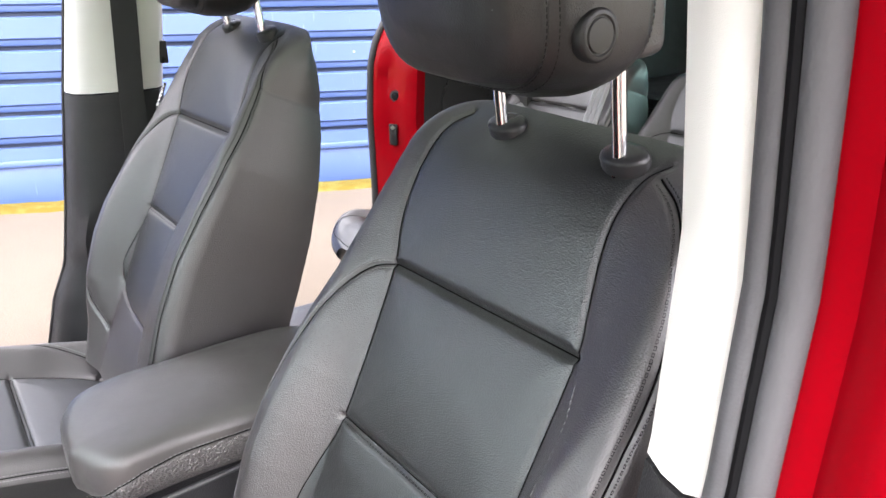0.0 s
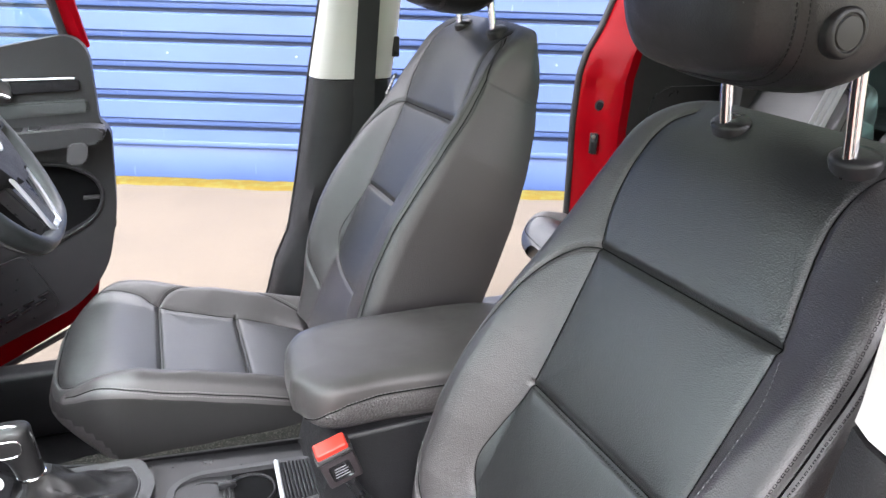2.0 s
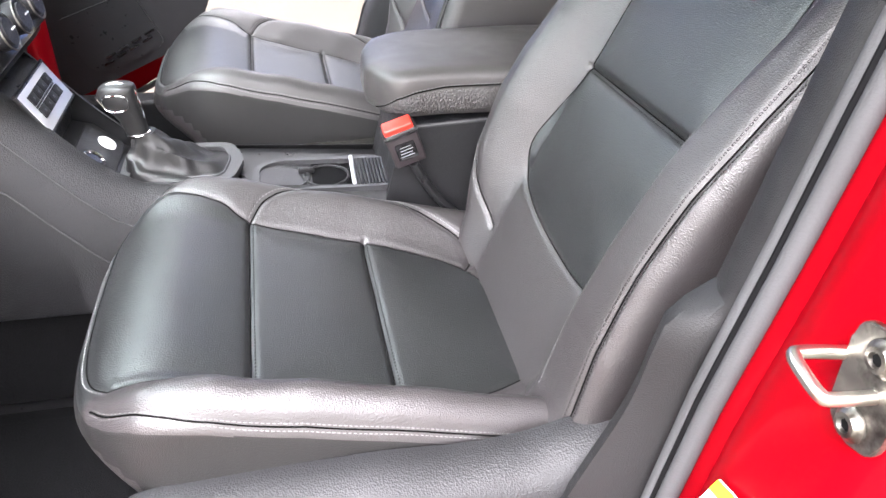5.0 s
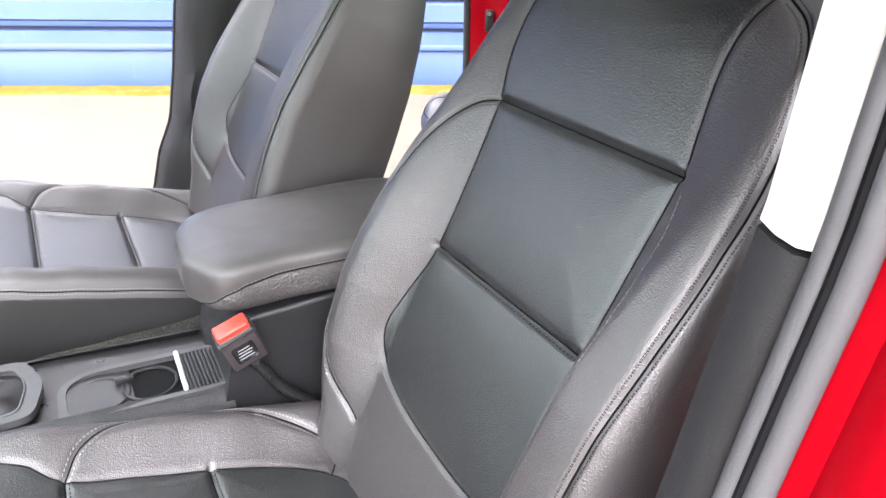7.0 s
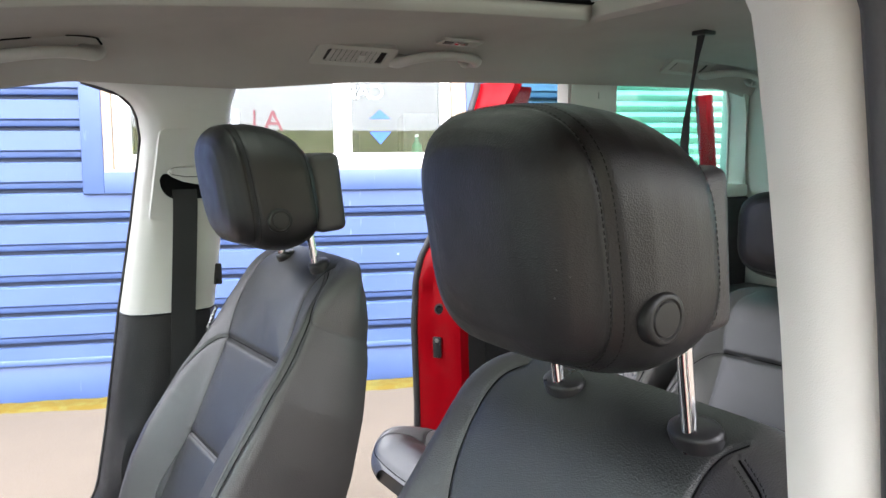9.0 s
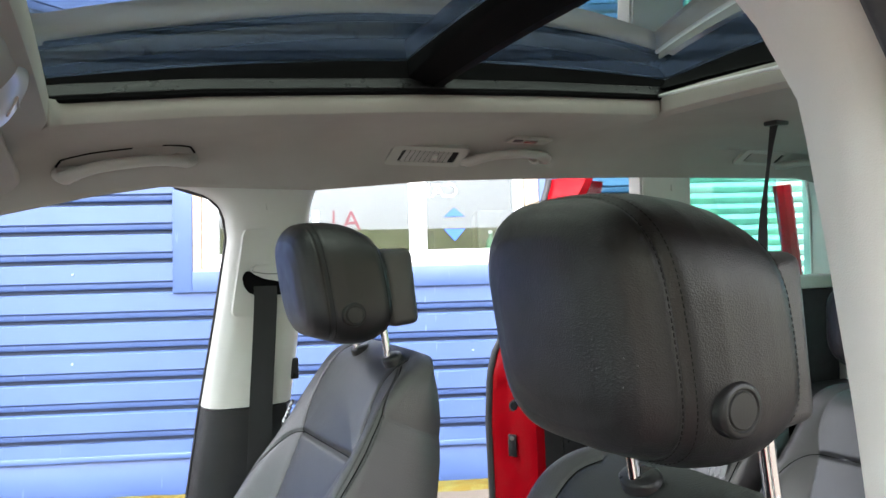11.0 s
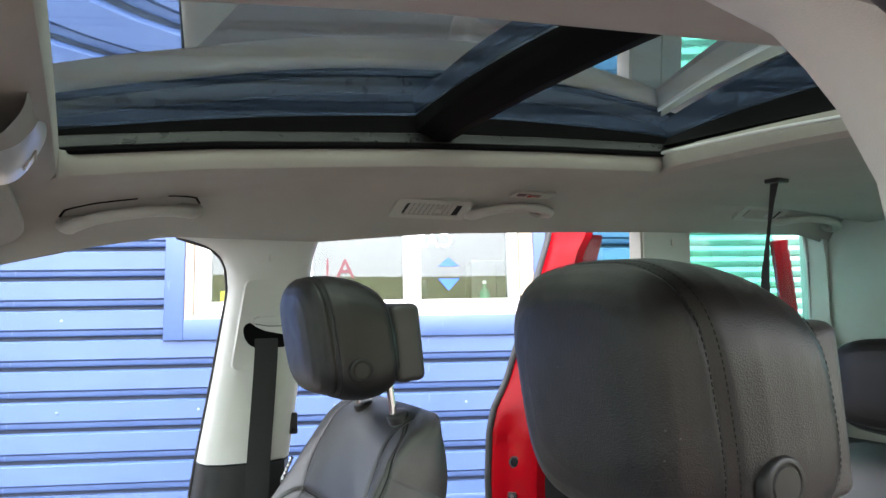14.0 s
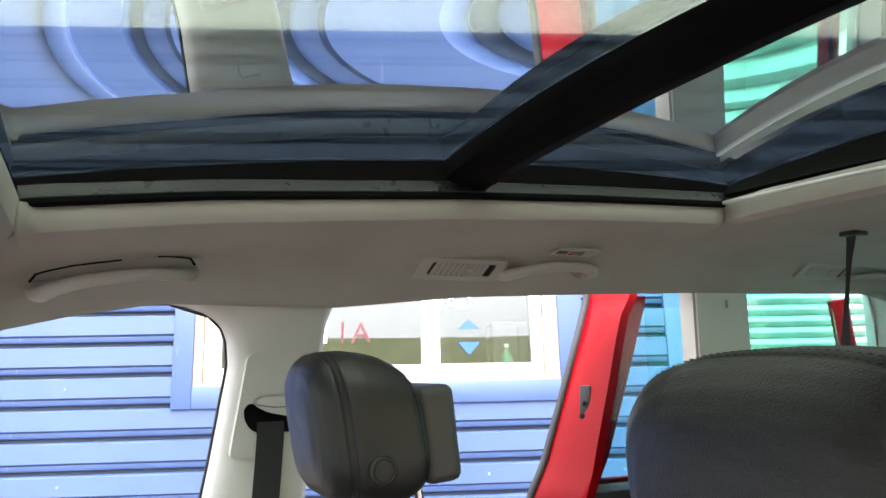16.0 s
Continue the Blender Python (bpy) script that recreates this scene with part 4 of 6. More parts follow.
sol.thickness, sol.offset = 0.006, 0

# outer roof skin and body, red
body = car_thing("car", None, "glossy red people carrier with its doors standing open", "car")
rows = []
for x in np.linspace(-0.75, 1.8, 30):
    zr, zo = lerp_table(RIM, x), lerp_table(RAIL, x)
    rows.append([(float(x), y, z) for y, z in ((0.765, zo + 0.02), (0.80, zo + 0.045), (0.74, zo + 0.075), (0.62, zr + 0.03), (0.50, zr + 0.06))])
rows2 = []
for x in np.linspace(-0.75, 1.8, 30):
    zr, zo = lerp_table(RIM, x), lerp_table(RAIL, x)
    rows2.append([(float(x), y, z) for y, z in ((-0.39, zr + 0.02), (-0.55, zr - 0.02), (-0.69, zo + 0.03), (-0.745, zo - 0.0), (-0.745, zo - 0.05))])
part("roof_side", grid(rows), RED, body)
part("roof_side", grid(rows2), RED, body)
part("roof_front", grid([[(float(x), y, lerp_table(RIM, x) + 0.055 - 0.075 * (0.44 - y) / 0.83 + 0.02 * math.sin(math.pi * (y + 0.39) / 0.83)) for y in np.linspace(-0.39, 0.44, 9)] for x in np.linspace(-0.75, SR0 - 0.02, 5)]), RED, body)
part("roof_rear", grid([[(float(x), y, lerp_table(RIM, x) + 0.055 - 0.075 * (0.44 - y) / 0.83 + 0.02 * math.sin(math.pi * (y + 0.39) / 0.83)) for y in np.linspace(-0.39, 0.44, 9)] for x in np.linspace(SR1 + 0.1, 1.8, 8)]), RED, body)
# floor, sills, tail and front
part("floor_pan", box(-1.25, 1.85, -0.70, 0.76, 0.14, 0.17), SATIN, body)
part("sill", box(-0.95, 1.7, -0.80, -0.70, 0.12, 0.34, 0.02, 3), RED, body)
part("sill", box(-0.95, 0.55, 0.76, 0.86, 0.12, 0.33, 0.02, 3), RED, body)
part("tail", joined(box(1.80, 1.9, -0.75, 0.8, 0.2, 1.0), box(1.74, 1.86, 0.68, 0.8, 1.0, 1.5), box(1.74, 1.86, -0.74, -0.62, 1.0, 1.46)), RED, body)
part("tailgate_trim", box(1.785, 1.798, -0.66, 0.68, 0.2, 1.0), DARK, body, "dark tailgate trim")
part("sill_step", box(0.02, 0.60, 0.70, 0.868, 0.331, 0.346, 0.004), GREY, body, "grey sliding door step")
p = part("rear_window", box(1.80, 1.81, -0.62, 0.68, 1.0, 1.5), GREENGLASS, body)
p.visible_shadow = False
part("bulkhead", box(-1.3, -1.25, -0.75, 0.8, 0.14, 0.9), SATIN, body)
p = part("windscreen", prism([(-1.45, 0.9), (-1.44, 0.9), (-0.74, 1.45), (-0.75, 1.45)], -0.66, 0.72), LIGHTGLASS, body)
p.visible_shadow = False
part("front_pillar", tube([(-1.45, 0.75, 0.88), (-1.1, 0.745, 1.12), (-0.75, 0.735, 1.32)], 0.05, 12), RED, body)
part("front_pillar", tube([(-1.45, -0.70, 0.88), (-1.1, -0.70, 1.10), (-0.75, -0.68, 1.29)], 0.05, 12), RED, body)
part("wing", box(-1.5, -0.98, 0.70, 0.86, 0.14, 0.88, 0.03, 3), RED, body)
part("wing", box(-1.5, -1.0, -0.80, -0.66, 0.14, 0.88, 0.03, 3), RED, body)

# ---- far B-pillar
PF = [(0.20, -0.36), (0.45, -0.275), (0.56, -0.245), (0.63, -0.212), (0.745, -0.19), (0.98, -0.153), (1.16, -0.12), (1.33, -0.092), (1.375, -0.096), (1.40, -0.106), (1.418, -0.125), (1.43, -0.15), (1.438, -0.18), (1.445, -0.23)]
PR = [(0.20, 0.03), (0.63, 0.03), (0.98, 0.033), (1.10, 0.05), (1.27, 0.069), (1.40, 0.086), (1.44, 0.10)]


def far_pillar(z0, z1, n, y=0.0, bump=False):
    rows = []
    for z in np.linspace(z0, z1, n):
        f, r = lerp_table(PF, z), lerp_table(PR, z)
        k = 0.012 * math.exp(-((z - 0.70) / 0.05) ** 2) if bump else 0.0
        rows.append([(f, 0.80, z), (f + 0.003, 0.775, z), (f + 0.012, 0.752, z), (f + 0.035 - k, 0.738 + y - k, z), (f + 0.075, 0.732 + y, z), (r - 0.05, 0.732 + y, z), (r - 0.02, 0.742 + y, z), (r - 0.005, 0.765, z), (r, 0.80, z)])
    return grid(rows, closed=True, caps=True)


pillar = car_thing("pillar_trim", None, "pale plastic door pillar trim with dark lower half", "pillar trim")
up = part("upper_trim", far_pillar(0.985, 1.445, 46), BEIGE, pillar, "pale grey-beige plastic")
part("lower_trim", far_pillar(0.18, 0.982, 40, -0.003, True), DARK, pillar, "dark grained plastic")
part("door_seal", tube([(lerp_table(PF, z) - 0.001, 0.803, float(z)) for z in np.linspace(0.2, 1.44, 60)], 0.0035, 8, up=(1, 0, 0)), RUBBER, pillar, "thin black rubber seal")
part("outer_panel", grid([[(max(-0.085, lerp_table(PF, z)) + 0.01, 0.801, float(z)), (max(-0.085, lerp_table(PF, z)) + 0.045, 0.825, float(z)), (lerp_table(PR, z) - 0.02, 0.825, float(z)), (lerp_table(PR, z), 0.801, float(z))] for z in np.linspace(0.2, 1.42, 16)]), SATIN, pillar)
part("cover_panel", prism(rounded([(-0.098, 1.171), (-0.069, 1.350), (0.038, 1.354), (0.02, 1.171)], 0.014), 0.7275, 0.745, r=0.0015), BEIGE, up, "raised belt cover panel")
part("airbag_mark", prism(rounded([(-0.022, 1.390), (-0.022, 1.404), (0.017, 1.405), (0.017, 1.392)], 0.004), 0.7285, 0.7335, r=0.0008), BEIGE, up)
part("belt_slot", prism(rounded([(-0.076, 1.252), (-0.073, 1.234), (-0.064, 1.220), (-0.050, 1.2125), (0.010, 1.213), (0.010, 1.244), (-0.03, 1.252), (-0.05, 1.262), (-0.068, 1.264)], 0.006), 0.7235, 0.742, r=0.0012), MATTEBLACK, up, "dark belt outlet slot")
shroud = part("belt_shroud", prism(rounded([(-0.061, 1.266), (-0.050, 1.275), (0.012, 1.277), (0.012, 1.238), (-0.033, 1.2475), (-0.053, 1.257)], 0.005), 0.709, 0.735, r=0.004), BEIGE, up, "pale belt height adjuster")
part("shroud_line", tube([(-0.056, 0.7085, 1.262), (-0.03, 0.7083, 1.257), (0.010, 0.7083, 1.257)], 0.0009, 6), GREY, shroud)
part("adjuster_button", box(0.026, 0.044, 0.748, 0.758, 1.03, 1.075, 0.003), SATIN, up, "black button")
belt = car_thing("seat_belt", None, "black driver's seat belt hanging down the door pillar", "seat belt", "seat belts")
bp = [(-0.030, 0.7205, 1.232), (-0.031, 0.716, 1.20), (-0.037, 0.714, 1.11), (-0.045, 0.714, 0.995), (-0.048, 0.713, 0.93), (-0.056, 0.713, 0.82), (-0.07, 0.712, 0.62)]
part("webbing", grid([[(x - 0.0235, y, z), (x, y - 0.001, z), (x + 0.0235, y, z), (x + 0.0235, y + 0.0015, z), (x, y + 0.0015, z), (x - 0.0235, y + 0.0015, z)] for x, y, z in smoothed(bp, 6)], closed=True, caps=True), BLACKWEB, belt)

# ---- rear pillar trims and the quarter windows
cp = car_thing("pillar_trim", None, "pale plastic rear pillar trim beside the quarter window", "pillar trim")
part("trim_panel", prism([(0.97, 0.85), (1.15, 0.85), (1.152, 1.50), (0.972, 1.495)], 0.715, 0.77, r=0.006), BEIGE, cp)
part("airbag_mark", prism(rounded([(1.075, 1.448), (1.075, 1.466), (1.12, 1.468), (1.12, 1.45)], 0.004), 0.711, 0.716), BEIGE, cp)
part("trim_panel", prism([(1.66, 1.52), (1.695, 1.50), (1.71, 1.42), (1.71, 1.1), (1.72, 1.1), (1.72, 1.53)], 0.70, 0.77, r=0.006), BEIGE, cp)
part("lower_panel", box(0.97, 1.85, 0.69, 0.78, 0.2, 1.16, 0.01), DARK, cp, "dark lower side panel")
part("lower_lip", box(1.15, 1.72, 0.69, 0.77, 1.16, 1.20, 0.01), BEIGE, cp)
part("corner_panel", prism([(0.81, 0.2), (0.81, 1.56), (0.36, 1.57), (0.42, 1.40), (0.50, 0.2)], 1.722, 1.737, "x", r=0.004), BEIGE, cp)
p = part("quarter_glass", box(1.14, 1.76, 0.78, 0.785, 1.15, 1.53), GREENGLASS, cp, "green-tinted glass")
p.visible_shadow = False
near_side = car_thing("side_panel", None, "plain inner side wall behind the passenger door", "side panel")
part("trim_panel", joined(box(0.95, 1.85, -0.74, -0.66, 0.2, 1.0, 0.01), box(0.95, 1.12, -0.73, -0.66, 1.0, 1.45, 0.01), box(1.62, 1.85, -0.73, -0.66, 1.0, 1.45, 0.01)), DARK, near_side)
p = part("quarter_glass", box(1.10, 1.64, -0.735, -0.73, 0.98, 1.46), GREENGLASS, near_side)
p.visible_shadow = False
# ---- near B-pillar: pale upper, dark lower, grey seals and the red flange
NF = [(0.35, -0.20), (0.56, -0.172), (0.70, -0.156), (0.82, -0.135), (0.92, -0.120), (1.0, -0.107), (1.116, -0.104), (1.2, -0.117), (1.23, -0.122), (1.29, -0.135), (1.34, -0.147), (1.37, -0.172), (1.39, -0.205), (1.40, -0.26)]


def near_pillar(z0, z1, n, low=False):
    rows = []
    for z in np.linspace(z0, z1, n):
        x = lerp_table(NF, z)
        k = 0.03 * float(sstep(0.757, 0.737, z)) + 0.03 * float(sstep(0.68, 0.5, z)) if low else 0.0
        rows.append([(x + 0.11, -0.595, z), (x + 0.04 - k, -0.606, z), (x + 0.008 - k, -0.616, z), (x - k, -0.632, z), (x - 0.003 - k * 0.5, -0.648, z), (x + 0.002, -0.657, z), (x + 0.010, -0.661, z), (x + 0.11, -0.665, z)])
    return grid(rows, closed=True, caps=True)


np_ = car_thing("pillar_trim", None, "pale plastic passenger door pillar trim with dark lower half", "pillar trim")
part("upper_trim", near_pillar(0.989, 1.40, 36), BEIGE, np_, "pale grey-beige plastic")
part("lower_trim", near_pillar(0.34, 0.985, 44, True), TRIMDARK, np_, "dark grained plastic")


def edge_x(z, off):
    return lerp_table(NF, z) + off


part("door_seal", tube([(edge_x(z, -0.004), -0.668, float(z)) for z in np.linspace(0.34, 1.40, 34)], 0.0085, 12, up=(1, 0, 0)), GREYRUBBER, np_, "grey rubber door seal")
part("door_seal", tube([(edge_x(z, -0.006), -0.684, float(z)) for z in np.linspace(0.34, 1.40, 34)], 0.0080, 12, up=(1, 0, 0)), GREYRUBBER, np_)
# solid black tube between the seals, painting the shade of their gap
part("seal_gap_shade", tube([(edge_x(z, -0.0095), -0.676, float(z)) for z in np.linspace(0.34, 1.40, 34)], 0.0035, 8, up=(1, 0, 0)), MATTEBLACK, np_, "black strip standing for the shade between the seals")
part("flange", grid([[(edge_x(z, a), y, float(z)) for a, y in ((0.11, -0.665), (0.004, -0.680), (-0.002, -0.694), (0.0, -0.705), (-0.012, -0.722), (-0.016, -0.74), (-0.012, -0.775), (-0.016, -0.80), (0.0, -0.83), (0.03, -0.845), (0.12, -0.85), (0.12, -0.68))] for z in np.linspace(0.3, 1.42, 44)]), RED, np_, "glossy red painted pillar flange")

# ---- sunroof
sunroof = car_thing("sunroof", None, "long dark-tinted panoramic glass sunroof with black crossbar", "sunroof")


GLASS = [(-0.55, 1.548), (-0.30, 1.592), (0.0, 1.641), (0.19, 1.664), (0.50, 1.672), (0.95, 1.668)]


GLASS_CURVE = np.polyfit([a for a, _ in GLASS], [b for _, b in GLASS], 3)


def glassz(x, y):
    """The crowned roof glass."""
    return float(np.polyval(GLASS_CURVE, x)) - 0.167 * ((y - 0.1) ** 2 - 0.0144)


def roofz(x, y):
    """The level of the frame round the opening."""
    return lerp_table(RIM, x) + 0.045 - 0.052 * (0.41 - y) / 0.77 + 0.012 * math.sin(math.pi * min(1, max(0, (y + 0.36) / 0.77)))


def roof_pane(x0, x1):
    ys, xs_ = np.linspace(-0.44, 0.49, 32), np.linspace(x0, x1, 28)
    top = [[(float(x), float(y), glassz(x, y) + 0.004) for y in ys] for x in xs_]
    low = [[(float(x), float(y), glassz(x, y)) for y in ys] for x in xs_]
    rows = [t + l[::-1] for t, l in zip(top, low)]
    return grid(rows, closed=True, caps=True)


for a, b in ((-0.50, 0.188), (0.196, 0.90)):
    part("glass_panel", roof_pane(a, b), ROOFGLASS, sunroof, "dark tinted roof glass")
ys = np.linspace(-0.40, 0.45, 12)
def bar_row(y):
    zl, zr = 1.641 - 0.035 * ((y - 0.02) / 0.41) ** 2, 1.620 - 0.016 * ((y + 0.05) / 0.43) ** 2
    top = glassz(0.19, y) - 0.004
    return [(x, y, min(z, top)) for x, z in ((0.166, top), (0.168, zl + 0.004), (0.173, zl - 0.001), (0.190, zl - 0.006), (0.193, zl - 0.010), (0.207, zr - 0.002), (0.212, zr - 0.006), (0.234, zr - 0.003), (0.240, zr + 0.002), (0.243, top))]


part("crossbar", grid([bar_row(float(y)) for y in np.linspace(-0.40, 0.45, 24)], closed=True, caps=True), MATTEBLACK, sunroof, "black crossbar between the panes")
for sy, s in ((0.41, 1), (-0.36, -1)):
    part("side_frame", grid([[(float(x), sy + s * a, roofz(x, sy) + b) for a, b in ((0.006, -0.041), (-0.004, -0.040), (-0.007, -0.036), (-0.006, -0.031), (-0.001, -0.028), (0.004, -0.009), (0.006, glassz(x, sy) - roofz(x, sy) - 0.003), (0.05, glassz(x, sy) - roofz(x, sy) - 0.004), (0.07, glassz(x, sy) - roofz(x, sy) - 0.008), (0.09, -0.02))] for x in np.linspace(SR0 - 0.05, SR1 + 0.1, 30)]), MATTEBLACK, sunroof, "black glass frame")
    part("seal_rail", grid([[(float(x), sy + s * a, roofz(x, sy) + b) for a, b in ((-0.0060, -0.0300), (-0.0065, -0.0290), (-0.0030, -0.0250), (0.0015, -0.0115), (0.0040, -0.0105))] for x in np.linspace(SR0 - 0.02, SR1 + 0.02, 30)]), SATIN, sunroof, "grey seal rail under the glass")
part("rear_frame", grid([[(SR1 + a, float(y), roofz(SR1, y) + b) for a, b in ((0.012, -0.02), (0.0, -0.016), (0.01, -0.006), (0.02, glassz(SR1 + 0.02, y) - roofz(SR1, y) - 0.003), (0.10, glassz(SR1 + 0.1, y) - roofz(SR1, y) - 0.003))] for y in ys]), MATTEBLACK, sunroof)
part("blind_rail", tube([(SR1 - 0.012, float(y), roofz(SR1, y) - 0.034) for y in np.linspace(-0.36, 0.40, 10)], 0.0036, 8), SILVER, sunroof, "slim silver blind rail")
part("front_frame", grid([[(SR0 + a, float(y), roofz(SR0, y) + b) for a, b in ((-0.012, -0.02), (0.0, -0.016), (-0.01, -0.006), (-0.02, glassz(SR0 - 0.02, y) - roofz(SR0, y) - 0.003), (-0.08, glassz(SR0 - 0.08, y) - roofz(SR0, y) - 0.003))] for y in ys]), MATTEBLACK, sunroof)



def plate(outer, holes, y0, y1):
    """A flat plate in x and z with holes through it, between two depths."""
    bm = bmesh.new()
    loops = [outer] + list(holes)
    rings = []
    for y in (y0, y1):
        edges, rs = [], []
        for lp in loops:
            vs = [bm.verts.new((a, y, b)) for a, b in lp]
            rs.append(vs)
            edges += [bm.edges.new((vs[k], vs[(k + 1) % len(vs)])) for k in range(len(vs))]
        bmesh.ops.triangle_fill(bm, use_beauty=True, use_dissolve=False, edges=edges)
        rings.append(rs)
    for ra, rb in zip(*rings):
        for k in range(len(ra)):
            j = (k + 1) % len(ra)
            bm.faces.new((ra[k], ra[j], rb[j], rb[k]))
    return bm


# ---------------------------------------------------------------- floor and dashboard
part("floor_carpet", joined(box(-1.24, 0.20, -0.69, -0.09, 0.172, 0.20, 0.008), box(-1.24, 1.75, 0.12, 0.75, 0.172, 0.20, 0.008)), CARPET, body, "dark carpet")
part("rear_carpet", box(0.21, 1.75, -0.69, 0.12, 0.172, 0.20, 0.008), CARPET, body)
part("sill_trim", box(-0.95, -0.25, -0.70, -0.655, 0.20, 0.36, 0.012, 3), DARK, body)
part("sill_trim", box(-1.0, 0.0, 0.735, 0.80, 0.20, 0.365, 0.012, 3), DARK, body, "dark sill trim")
dash = car_thing("dashboard", None, "dark grained dashboard with heater dials above the console", "dashboard")
prof = [(-1.24, 0.24), (-1.10, 0.30), (-1.02, 0.42), (-0.98, 0.56), (-0.93, 0.68), (-0.915, 0.80), (-0.93, 0.86), (-1.0, 0.91), (-1.2, 0.93), (-1.43, 0.90), (-1.43, 0.24)]
part("dash_body", prism(rounded(prof, 0.03, 3), -0.655, 0.725), DARK, dash)
stackp = rounded([(-0.95, 0.64), (-0.80, 0.705), (-0.775, 0.74), (-0.80, 0.84), (-0.86, 0.93), (-0.97, 0.93)], 0.02, 4)
part("centre_panel", prism(stackp, -0.095, 0.145, r=0.008), DARK, dash, "dark centre stack")
part("heater_panel", turned(box(-0.004, 0.004, -0.085, 0.135, -0.034, 0.036, 0.003), Matrix.Translation((-0.786, 0.0, 0.772)) @ pose(0, 0, 0, 0, -16, 0)), GLOSSBLACK, dash)
for dy in (-0.035, 0.028, 0.095):
    mm = Matrix.Translation((-0.778, dy, 0.774)) @ pose(0, 0, 0, 0, 74, 0)
    dial = part("heater_dial", turned(disc(0.021, 0.026, 32, 0.004), mm), DARK, dash, "dark heater dial with chrome ring")
    part("chrome_ring", turned(tube([(0.0225 * math.cos(a), 0.0225 * math.sin(a), 0.010) for a in np.linspace(0, 2 * math.pi, 33)], 0.0013, 8, caps=False), mm), ZINC, dial)
    part("dial_mark", turned(box(-0.001, 0.001, 0.004, 0.018, 0.0130, 0.0138), mm), WHITE, dial)

mat = car_thing("floor_mat", None, "dark speckled carpet mat in the passenger footwell", "floor mat")
part("mat_body", box(-1.15, -0.60, -0.62, -0.125, 0.198, 0.212, 0.005), CARPET, mat)

# ---------------------------------------------------------------- centre console
console = car_thing("centre_console", None, "black car centre console with cup holders and grey trim", "console")
TOPL = [(-0.97, 0.80), (-0.90, 0.765), (-0.807, 0.713), (-0.76, 0.655), (-0.723, 0.612), (-0.69, 0.58), (-0.65, 0.557), (-0.58, 0.545), (-0.30, 0.53)]


def console_top(x):
    return lerp_table(TOPL, x)


xs2 = np.linspace(-0.97, -0.30, 60)
part("console_side", grid([[(float(x), y, (console_top(x) - d) if d < 0.3 else z) for y, d, z in ((-0.040, -0.004, 0), (-0.050, 0.0, 0), (-0.060, 0.010, 0), (-0.072, 0.035, 0), (-0.088, 0.085, 0), (-0.098, 0.14, 0), (-0.104, 9, 0.392), (-0.098, 9, 0.384), (-0.06, 9, 0.38))] for x in xs2]), DARK, console, "grained dark side panel with stitched seams")
part("console_side", grid([[(float(x), y, (console_top(x) - d) if d < 0.3 else z) for y, d, z in ((0.094, -0.004, 0), (0.104, 0.0, 0), (0.112, 0.010, 0), (0.116, 0.06, 0), (0.118, 9, 0.19))] for x in xs2]), DARK, console)
for k, (d, y) in enumerate(((0.052, -0.079), (0.125, -0.0968))):
    pts = [(float(x), y - 0.0015, console_top(x) - d) for x in np.linspace(-0.95, -0.62, 40)]
    part("seam_piping", tube(pts, 0.0011, 6), GREY, console, "thin grey seam line")
# trough between the sides
fl = [(-0.97, 0.70), (-0.80, 0.70), (-0.784, 0.688), (-0.756, 0.640), (-0.765, 0.60), (-0.735, 0.592), (-0.70, 0.560), (-0.688, 0.548), (-0.655, 0.545), (-0.52, 0.538), (-0.30, 0.522)]
part("console_floor", grid([[(x, y, z) for y in (-0.045, 0.0, 0.05, 0.10)] for x, z in fl]), SATIN, console)
part("tunnel_carpet", box(-0.97, -0.30, -0.062, -0.047, 0.19, 0.379), CARPET, console, "dark carpeted tunnel side")
part("console_core", box(-0.96, -0.30, -0.045, 0.11, 0.19, 0.50), SATIN, console)
# silver switch panel
sp = Matrix.Translation((-0.769, 0.024, 0.667)) @ pose(0, 0, 0, 0, 60, 0)
sw = part("switch_panel", turned(box(-0.029, 0.029, -0.066, 0.066, 0.0, 0.006, 0.002), sp), SILVER, console, "silver switch panel with dark buttons")
for ix in range(2):
    for iy in range(4):
        a, b = -0.020 + ix * 0.0195, -0.050 + iy * 0.0235
        part("switch_button", turned(box(a, a + 0.0150, b, b + 0.0215, 0.005, 0.009, 0.0015), sp), TRIMDARK, sw)
        part("button_mark", turned(box(a + 0.0055, a + 0.0095, b + 0.0085, b + 0.013, 0.0088, 0.0093), sp), GREY, sw)
part("panel_slot", turned(box(-0.0040, -0.0015, -0.050, 0.042, 0.0055, 0.0066), sp), BLACKPRINT, sw)
part("panel_rim", tube([sp @ Vector(q) for q in ((-0.030, -0.068, 0.003), (0.030, -0.068, 0.003), (0.030, 0.068, 0.003), (-0.030, 0.068, 0.003), (-0.030, -0.068, 0.003))], 0.0030, 8), SATIN, sw, "black frame round the switches")
pk = Matrix.Translation((-0.718, 0.02, 0.578)) @ pose(0, 0, 0, 0, 38, 0)
sk = part("socket_panel", turned(box(-0.032, 0.030, -0.05, 0.06, 0.0, 0.006, 0.004), pk), DARK, console)
part("socket_cap", turned(disc(0.0135, 0.006, 28, 0.002), pk @ Matrix.Translation((0.004, 0.032, 0.008))), WHITE, sk, "pale round socket cap")
part("socket_ring", turned(tube([(0.0135 * math.cos(a), 0.0135 * math.sin(a), 0.008) for a in np.linspace(0, 2 * math.pi, 29)], 0.0028, 8, caps=False), pk @ Matrix.Translation((-0.004, -0.026, 0))), CHROME, sk, "chrome-ringed power socket")
